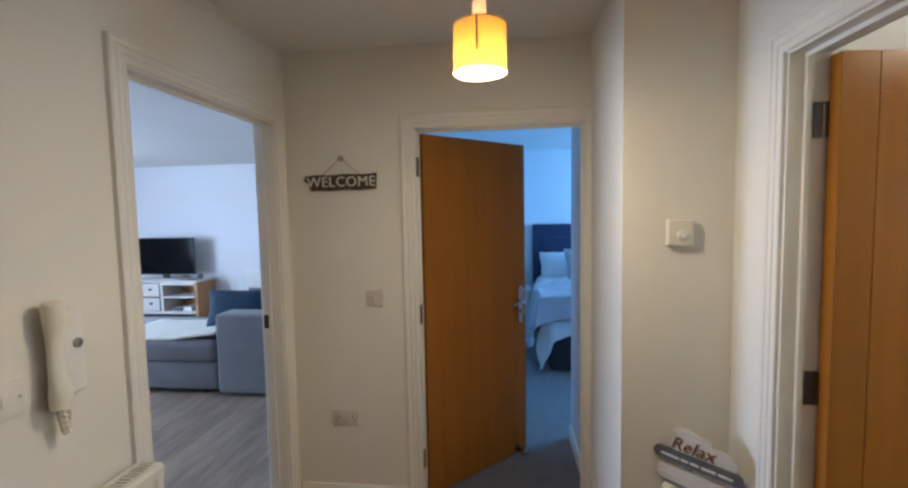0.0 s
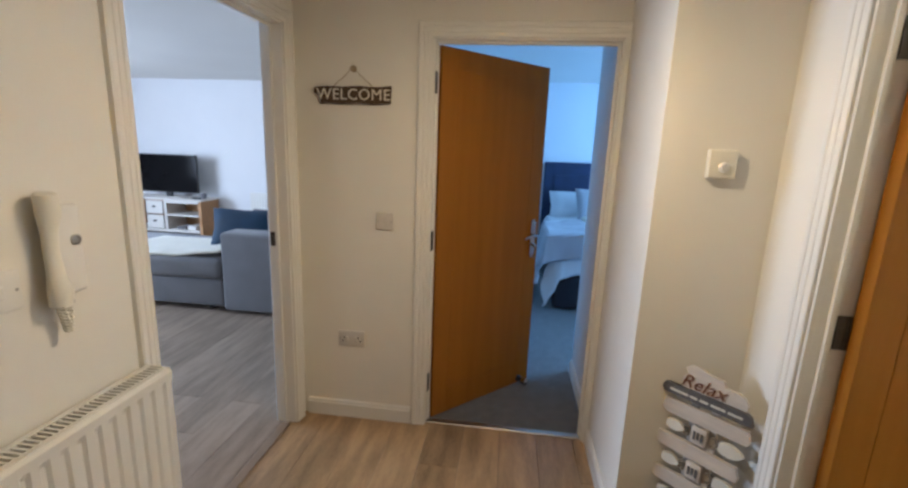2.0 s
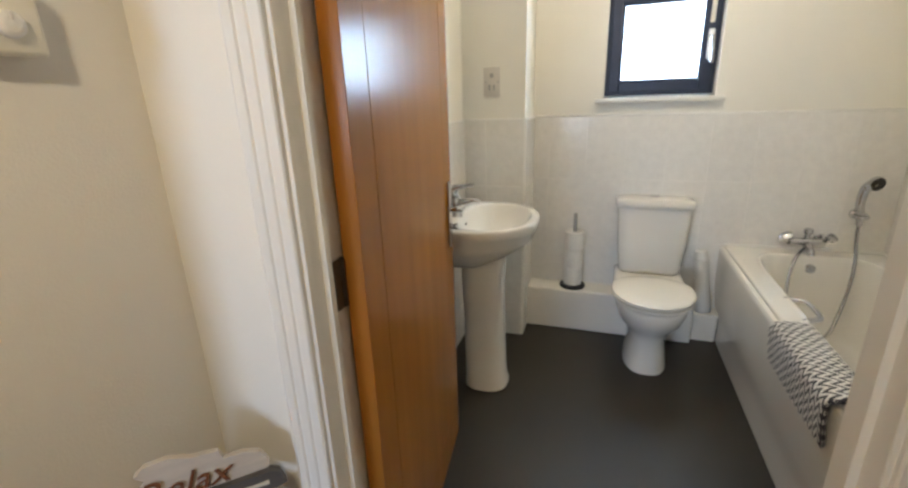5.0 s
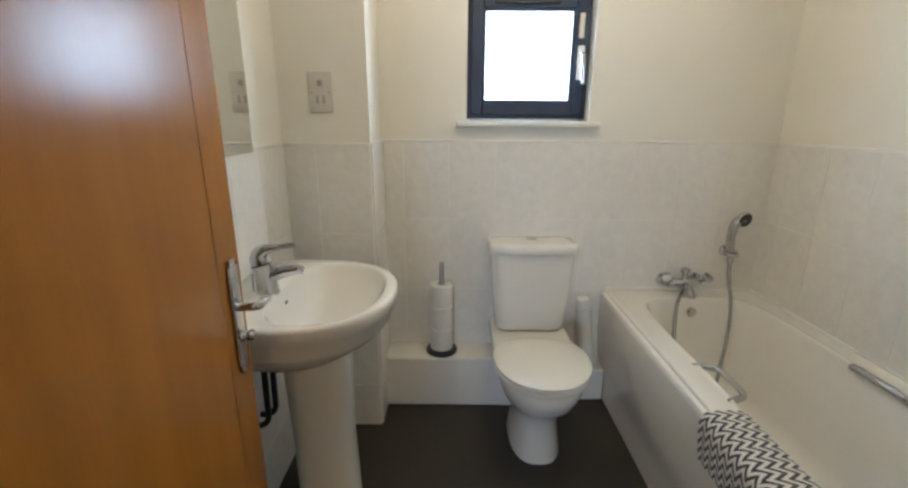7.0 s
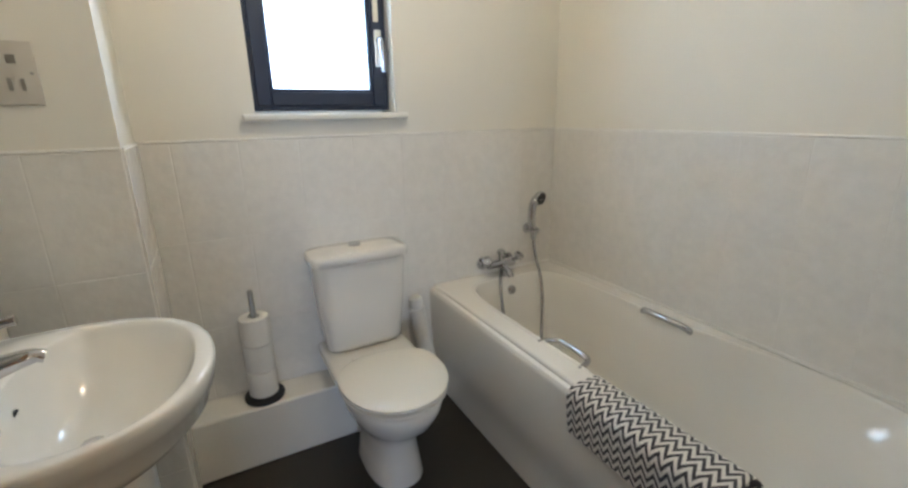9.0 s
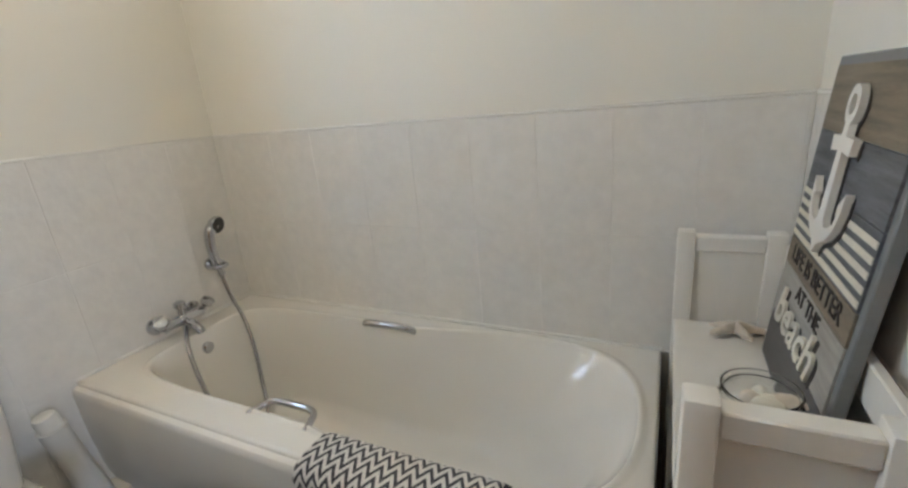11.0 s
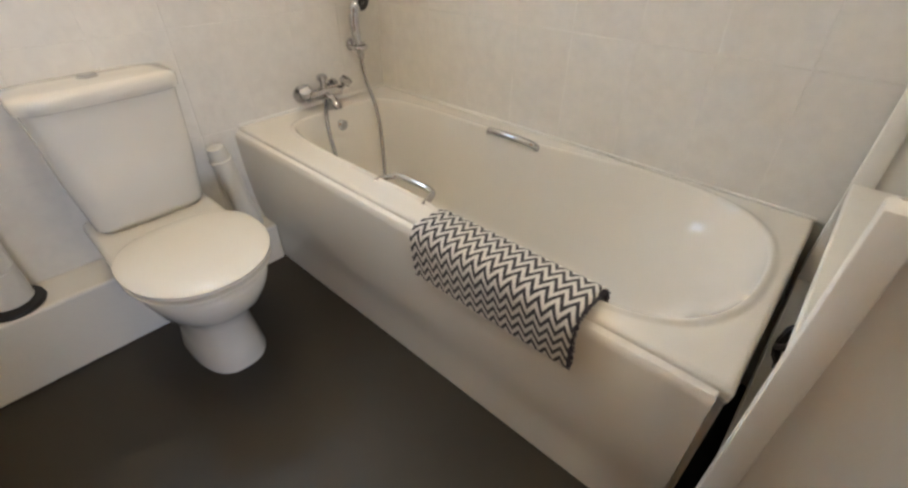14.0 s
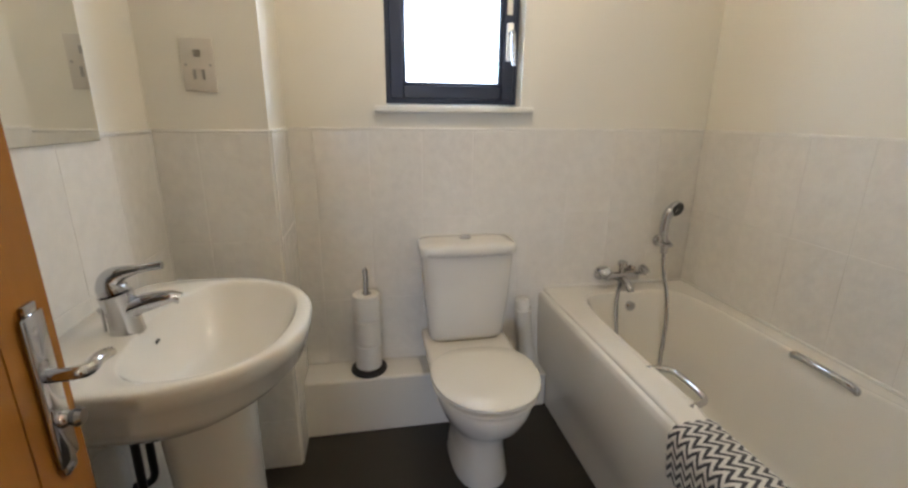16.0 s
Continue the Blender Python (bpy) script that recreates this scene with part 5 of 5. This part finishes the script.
def window():
    x = 3.165
    w = tagged(thing("window_1", "dark blue-grey window with frosted glass, shut", "window"), kind="structure")
    y0, y1, z0, z1 = 1.107, 1.645, 1.353, 1.879

    def ring(a, b, c, d, wide, u, v, bevel):
        return boxes((u, a, c, v, a + wide, d), (u, b - wide, c, v, b, d), (u, a + wide, c, v, b - wide, c + wide), (u, a + wide, d - wide, v, b - wide, d), bevel=bevel)

    part("window_frame", ring(y0, y1, z0, z1, 0.030, x, x + 0.06, 0.002), FRAME_BLUE, w)
    sash = part("sash", ring(y0 + 0.018, y1 - 0.018, z0 + 0.018, z1 - 0.018, 0.052, x - 0.018, x + 0.03, 0.004), FRAME_BLUE, w)
    part("glazing_bead", ring(y0 + 0.070, y1 - 0.070, z0 + 0.070, z1 - 0.070, 0.012, x - 0.010, x + 0.010, 0.002), FRAME_BLUE, sash)
    pane = part("pane", boxes((x + 0.002, y0 + 0.075, z0 + 0.075, x + 0.010, y1 - 0.075, z1 - 0.075)), FROSTED, sash, "frosted glass pane")
    pane.visible_shadow = False
    handle = part("handle", boxes((x - 0.030, y0 + 0.028, 1.52, x - 0.018, y0 + 0.056, 1.66), bevel=0.004), WHITE_PLASTIC, sash, "white window handle")
    part("grip", tube([(x - 0.03, y0 + 0.042, 1.62), (x - 0.055, y0 + 0.042, 1.62), (x - 0.062, y0 + 0.040, 1.60), (x - 0.060, y0 + 0.034, 1.50)], 0.010, 10), CHROME, handle)
    part("label_strip", boxes((x - 0.0195, y0 + 0.034, 1.69, x - 0.018, y0 + 0.055, 1.79)), CHALK, sash, "pale sticker")
    part("trickle_vent", boxes((x - 0.032, 1.25, z1 - 0.055, x - 0.018, 1.53, z1 - 0.03), bevel=0.004), BLACK, sash, "black vent slot")
    part("window_sill", boxes((3.055, 1.064, 1.318, x + 0.0, 1.69, 1.342), bevel=0.006, seg=3), GLOSS, w, "white-painted sill board")
    # added helper, not part of the window: unseen white board outside, backing the pane
    part("back_light_board", boxes((3.262, 1.0, 1.2, 3.27, 1.78, 2.0)), WHITE_PLASTIC, w)


window()


def roll_stand():
    s = thing("toilet_roll_stand", "black-based stand of spare toilet rolls on the ledge", "roll stand", pose(3.010, 1.755, 0.258))
    part("base", lathe([(0.073, 0), (0.076, 0.006), (0.074, 0.014), (0.066, 0.018)], 36), BLACK, s)
    part("pole", lathe([(0.010, 0.016), (0.010, 0.448), (0.007, 0.455)], 16), STEEL, s)
    for k in range(3):
        z = 0.020 + 0.110 * k
        part("toilet_roll", lathe([(0.022, z), (0.050, z), (0.054, z + 0.004), (0.054, z + 0.105), (0.050, z + 0.109), (0.022, z + 0.109), (0.022, z)], 36, False, False), PAPER, s, "white toilet roll")


roll_stand()
brush = thing("toilet_brush", "white toilet brush in its tall holder leaning beside the toilet", "toilet brush", pose(3.030, 1.030, 0.174, -8, 0, 0))
part("holder", lathe([(0.040, 0), (0.043, 0.008), (0.041, 0.09), (0.036, 0.11), (0.037, 0.30), (0.039, 0.312), (0.033, 0.314), (0.033, 0.25)], 28), WHITE_PLASTIC, brush)
part("handle", lathe([(0.031, 0.300), (0.032, 0.345), (0.028, 0.358), (0.010, 0.362)], 20), WHITE_PLASTIC, brush)


def bath_mat():
    """A folded chevron bath mat hung over the rim: three layers with a rounded fold, draped over the edge."""
    x0, x1 = 1.655, 2.108
    line = [(0.884, 0.522), (0.886, 0.545), (0.896, 0.559), (0.915, 0.564), (0.950, 0.565), (0.975, 0.562), (0.990, 0.556), (0.994, 0.53), (0.990, 0.485), (0.986, 0.455), (0.982, 0.424)]
    middle = [(q.x, q.y) for q in smooth_line([(y, z, 0) for y, z in line], 4)]
    fine = []
    for k, (y, z) in enumerate(middle):
        (ya, za), (yb, zb) = middle[max(0, k - 1)], middle[min(len(middle) - 1, k + 1)]
        run = math.dist((ya, za), (yb, zb))
        fine.append((y - 0.018 * (zb - za) / run, z + 0.018 * (yb - ya) / run))
    bm = bmesh.new()
    uv = bm.loops.layers.uv.new("UVMap")
    lengths = [0.0]
    for a, b in zip(fine, fine[1:]):
        lengths.append(lengths[-1] + math.dist(a, b))
    cols = 40
    grid = []
    for k, (y, z) in enumerate(fine):
        row = []
        for i in range(cols + 1):
            x = x0 + (x1 - x0) * i / cols
            w = 0.004 * noise.noise((x * 9, lengths[k] * 8, 0))
            row.append((bm.verts.new((x + 0.004 * noise.noise((lengths[k] * 12, 3, i > cols / 2)), y + w * 0.7, z + w * 0.7)), x - x0, lengths[k]))
        grid.append(row)
    for a, b in zip(grid, grid[1:]):
        for i in range(cols):
            quad = (a[i], a[i + 1], b[i + 1], b[i])
            f = bm.faces.new([q[0] for q in quad])
            for loop, q in zip(f.loops, quad):
                loop[uv].uv = (q[1], q[2])
    bmesh.ops.recalc_face_normals(bm, faces=bm.faces)
    ob = part("bath_mat", bm, CHEVRON)
    mod = ob.modifiers.new("thickness", "SOLIDIFY")
    mod.thickness, mod.offset = 0.018, -1.0
    bev = ob.modifiers.new("round", "BEVEL")
    bev.width, bev.segments, bev.limit_method = 0.007, 3, "ANGLE"
    tagged(ob, "folded chevron bath mat in grey and white over the bath rim", "bath mat")
    rng = random.Random(21)
    tufts = bmesh.new()
    for (ya, za), (yb, zb) in zip(fine, fine[1:]):
        run = math.dist((ya, za), (yb, zb))
        ny, nz = -(zb - za) / run, (yb - ya) / run
        for k in range(2):
            f = (k + rng.random()) / 2
            for depth in (0.004, 0.011):
                y, z = ya + f * (yb - ya) - depth * ny, za + f * (zb - za) - depth * nz
                tube([(x0 + 0.002, y, z), (x0 - rng.uniform(0.001, 0.003), y + rng.uniform(-0.002, 0.002), z), (x0 - rng.uniform(0.003, 0.008), y + rng.uniform(-0.003, 0.003), z - rng.uniform(0.0, 0.003))], 0.0018, 5, 1, tufts)
    part("fringe", tufts, FRINGE, ob, "short dark fringe")


bath_mat()


def bench():
    x0, x1, y0, y1, top = 1.135, 1.365, 0.30, 1.03, 0.945
    b = thing("storage_bench", "white wooden two-tier storage bench with panelled ends", "bench", pose(0, 0, 0))
    for x in (x0, x1 - 0.04):
        for y in (y0, y1 - 0.04):
            part("leg", boxes((x, y, 0.002, x + 0.04, y + 0.04, top), bevel=0.004, seg=2), WHITE_WOOD, b)
    for y in (y0, y1 - 0.04):
        part("end_rail", boxes((x0 + 0.04, y + 0.004, top - 0.05, x1 - 0.04, y + 0.036, top - 0.012), bevel=0.003), WHITE_WOOD, b)
        part("end_rail", boxes((x0 + 0.04, y + 0.004, 0.10, x1 - 0.04, y + 0.036, 0.15), bevel=0.003), WHITE_WOOD, b)
        part("end_panel", boxes((x0 + 0.04, y + 0.014, 0.15, x1 - 0.04, y + 0.026, top - 0.05)), WHITE_WOOD, b)
    for z in (0.705, 0.43):
        part("shelf", boxes((x0 + 0.002, y0 + 0.04, z - 0.022, x1 - 0.002, y1 - 0.04, z), bevel=0.003), WHITE_WOOD, b)
    part("back_rail", boxes((x0 - 0.010, y0 + 0.04, 0.862, x0 + 0.005, y1 - 0.04, 0.925), bevel=0.002), WHITE_WOOD, b)


bench()


def beach_picture():
    """A plank-look picture leaning against the tiles; local x across, z up, the face towards -y."""
    w, h = 0.395, 0.615
    p = thing("beach_picture", "grey plank-look picture with a white anchor and beach lettering", "picture")
    p.matrix_basis = pose(1.185, 0.655, 0.708, 0, 0, 90) @ pose(0, 0, 0, -5.5)
    part("frame", boxes((-w / 2, 0.002, 0, w / 2, 0.020, h), bevel=0.002), PICTURE_EDGE, p)
    bands = (("plank", 0.015, 0.115, GREY_BOARD), ("plank", 0.115, 0.228, WEATHERED_PALE), ("plank", 0.228, 0.282, WEATHERED_TAN), ("plank", 0.282, 0.395, WEATHERED),
             ("plank", 0.395, 0.490, WEATHERED), ("plank", 0.490, 0.600, WEATHERED_TAN))
    for n, a, b, mat in bands:
        part(n, boxes((-w / 2 + 0.015, -0.002, a + 0.001, w / 2 - 0.015, 0.003, b - 0.001)), mat, p, smooth=False)
    for k in range(5):
        z = 0.288 + 0.021 * k
        part("stripe", boxes((-w / 2 + 0.017, -0.0035, z, w / 2 - 0.017, -0.0018, z + 0.010)), CHALK, p)
    anchor = bmesh.new()
    z0, dx = 0.302, -0.010
    half = [(0, 0), (0.016, 0.020), (0.046, 0.034), (0.068, 0.056), (0.078, 0.086), (0.079, 0.116), (0.058, 0.092), (0.066, 0.084), (0.058, 0.064), (0.040, 0.052), (0.024, 0.050), (0.0145, 0.062),
            (0.0105, 0.168), (0.043, 0.165), (0.048, 0.190), (0.0105, 0.192), (0.0095, 0.216)]
    shape = half + [(-x, z) for x, z in half[:0:-1]]
    loft(anchor, [[(x + dx, y, z0 + z) for x, z in shape] for y in (-0.004, -0.015)], True, True)
    ring = [[(dx + a * math.cos(2 * math.pi * k / 28), y, z0 + 0.238 + 1.2 * a * math.sin(2 * math.pi * k / 28)) for k in range(28)] for a, y in ((0.013, -0.004), (0.025, -0.004), (0.025, -0.015), (0.013, -0.015), (0.013, -0.004))]
    loft(anchor, ring)
    # flat dark copy of the anchor, shifted right and down: its shadow as colour
    outline = anchor.copy()
    bmesh.ops.transform(outline, matrix=Matrix.Translation((0.007, -0.0030, -0.005)) @ Matrix.Diagonal((1.0, 0.12, 1.0, 1)), verts=outline.verts)
    part("anchor", anchor, WHITE_WOOD, p, "white wooden anchor")
    part("anchor_shadow", outline, INK, p, "dark offset copy of the anchor, painted as its shadow")
    lettering("lettering", "LIFE IS BETTER", 0.046, INK, p, pose(0, -0.003, 0.257, 90), 0.001, 0, 1.0)
    lettering("lettering", "AT THE", 0.042, INK, p, pose(0.01, -0.003, 0.205, 90), 0.001)
    # the dark word is the pale one's drop shadow, put in as colour
    lettering("lettering", "beach", 0.106, INK, p, pose(-0.010, -0.0025, 0.146, 90), 0.001, 0.3, 1.0, 0.0035)
    lettering("lettering", "beach", 0.106, CHALK, p, pose(-0.017, -0.006, 0.151, 90), 0.003, 0.3, 1.0, 0.0015)


beach_picture()


def starfish(m):
    bm = bmesh.new()
    rings = []
    n = 60
    for f, z in ((1.0, 0.0), (0.97, 0.006), (0.75, 0.013), (0.4, 0.020), (0.1, 0.024)):
        ring = []
        for k in range(n):
            a = 2 * math.pi * k / n
            r = 0.022 + 0.052 * (0.5 + 0.5 * math.cos(5 * a)) ** 1.6
            ring.append((f * r * math.cos(a), f * r * math.sin(a), z + 0.004 * noise.noise((9 * math.cos(a), 9 * math.sin(a), f))))
        rings.append(ring)
    loft(bm, rings, True, True)
    ob = part("starfish", bm, SHELL)
    ob.matrix_basis = m
    tagged(ob, "dried sandy starfish lying on the bench shelf", "starfish")


starfish(pose(1.225, 0.385, 0.709, 12, -6, 35))
bag = thing("shell_jar", "clear tall jar of seashells beside the picture", "jar", pose(1.262, 0.888, 0.706))
jar = part("jar", lathe([(0.03, 0.001), (0.050, 0.006), (0.062, 0.05), (0.063, 0.11), (0.058, 0.150), (0.047, 0.172), (0.050, 0.180), (0.047, 0.180), (0.044, 0.172), (0.054, 0.149), (0.059, 0.11), (0.058, 0.05), (0.047, 0.010), (0.02, 0.008)], 36), GLASS, bag)
jar.visible_shadow = False
rng = random.Random(9)
for k in range(42):
    bm = bmesh.new()
    a, rad = rng.uniform(0, 6.28), rng.uniform(0.005, 0.036)
    bmesh.ops.create_icosphere(bm, subdivisions=2, radius=0.021, matrix=Matrix.Translation((rad * math.cos(a), rad * math.sin(a), 0.026 + 0.135 * (k / 42)))
                               @ pose(0, 0, 0, rng.uniform(0, 180), rng.uniform(0, 180), 0) @ Matrix.Diagonal((1.2, 0.8, 0.5, 1)))
    part("seashell", bm, SHELL if k % 2 else CHALK, bag)


def wicker_ball():
    b = thing("wicker_ball", "dark woven wicker ball on the lower bench shelf", "ornament", pose(1.27, 0.74, 0.43 + 0.088))
    rng = random.Random(3)
    for k in range(16):
        turn = pose(0, 0, 0, rng.uniform(0, 180), rng.uniform(0, 180), rng.uniform(0, 180))
        r = 0.082 + 0.003 * (k % 2)
        pts = [turn @ Vector((r * math.cos(a), r * math.sin(a), 0.012 * math.sin(3 * a))) for a in [2 * math.pi * j / 28 for j in range(29)]]
        part("strand", tube(pts, 0.0065, 6, 1), WICKER if k % 8 else CHALK, b)
    core = bmesh.new()
    bmesh.ops.create_icosphere(core, subdivisions=3, radius=0.074)
    part("core", core, WICKER, b)


wicker_ball()
downlight = thing("downlight", "small white recessed ceiling downlight, lit", "lamp", pose(2.32, 1.33, H))
part("bezel", lathe([(0.052, -0.0005), (0.054, -0.006), (0.040, -0.010), (0.038, -0.004), (0.044, -0.001)], 28, False, False), WHITE_PLASTIC, downlight)
part("lens", lathe([(0.038, -0.003), (0.028, -0.004)], 20), BULB, downlight)


# ---- laid pieces: tiles and planks ----
CACHE = {}


def piece(name, dims, mat, parent, at, bevel=0.0014):
    """One laid piece; pieces of one size share their mesh, which is centred on its own place."""
    key = (name, mat.name, *[round(v, 3) for v in dims])
    if key not in CACHE:
        h = [v / 2 for v in dims]
        CACHE[key] = mesh_of(name, boxes((-h[0], -h[1], -h[2], h[0], h[1], h[2]), bevel=min(bevel, min(h) * 0.5)), mat, False)
    ob = new(name, CACHE[key])
    ob.location = at
    ob.parent = parent
    return ob


TW, TH, JT = 0.2085, 0.347, 0.0018


def tiling(name, axis, face, out, a, b, low, rows_from=TT, start=None):
    """Tiles on a wall face from a to b, hung from the top edge down to low; axis is the way along the wall."""
    bed = new(name)
    tagged(bed, "glossy off-white wall tiles with pale grout", "tiles", kind="structure")
    u = start if start is not None else a
    cols = []
    while u < b - 1e-4:
        cols.append((max(u, a), min(u + TW, b)))
        u += TW
    z = rows_from
    while z > low + 1e-3:
        z1, z0 = z, max(z - TH, low)
        for c0, c1 in cols:
            if c1 - c0 < 0.012:
                continue
            length, height = c1 - c0 - JT, z1 - z0 - JT
            mid = ((c0 + c1) / 2, face + out * 0.0042, (z0 + z1) / 2)
            if axis == "x":
                piece("tile", (length, 0.006, height), TILE, bed, mid)
            else:
                piece("tile", (0.006, length, height), TILE, bed, (mid[1], mid[0], mid[2]))
        z -= TH
    lo, hi = sorted((face + out * 0.0002, face + out * 0.0060))
    p, q = ((a, lo, low), (b, hi, rows_from)) if axis == "x" else ((lo, a, low), (hi, b, rows_from))
    part("grout_bed", boxes((*p, *q)), GROUT, bed, smooth=False)
    lo, hi = sorted((face + out * 0.0002, face + out * 0.0082))
    p, q = ((a, lo, rows_from), (b, hi, rows_from + 0.010)) if axis == "x" else ((lo, a, rows_from), (hi, b, rows_from + 0.010))
    part("edge_trim", boxes((*p, *q), bevel=0.003), SEALANT, bed)


tiling("tiling_1", "x", BY0, 1, BX0 + 0.008, BX1, 0.545, start=1.118 - 0.003)
tiling("tiling_2", "y", BX1, -1, BY0 + 0.008, 2.022, 0.258)
tiling("tiling_3", "y", BX0, 1, BY0 + 0.008, 1.165, 0.0)
tiling("tiling_4", "x", BY1, -1, BX0, 2.795, 0.0)
tiling("tiling_5", "y", 2.795, -1, 2.022, BY1 - 0.008, 0.0)
tiling("tiling_6", "x", 2.022, -1, 2.800, BX1 - 0.008, 0.0)


def planks(name, x0, y0, x1, y1, label, mat=PLANK):
    """Laminate boards along y, 192 mm wide, their ends staggered."""
    bed = tagged(new(name), label, "floor", kind="structure")
    rng = random.Random(len(name))
    w, length, x, row = 0.192, 1.285, x0, 0
    while x < x1 - 0.004:
        xe = min(x + w, x1)
        y = y0 - rng.choice((0.0, 0.32, 0.64, 0.96))
        while y < y1 - 0.004:
            a, b = max(y, y0), min(y + length, y1)
            if b - a > 0.01:
                piece("plank", (xe - x - 0.0016, b - a - 0.0016, 0.010), mat, bed, ((x + xe) / 2, (a + b) / 2, -0.005), 0.0008)
            y += length
        x += w
        row += 1


planks("floor_hall", -0.998, -0.9, 1.03, 2.975, "grey-brown oak laminate floor boards in the hall", HALL_PLANK)
planks("floor_living", -6.6, 0.4, -1.0, 7.45, "grey-brown oak laminate floor boards in the living room")
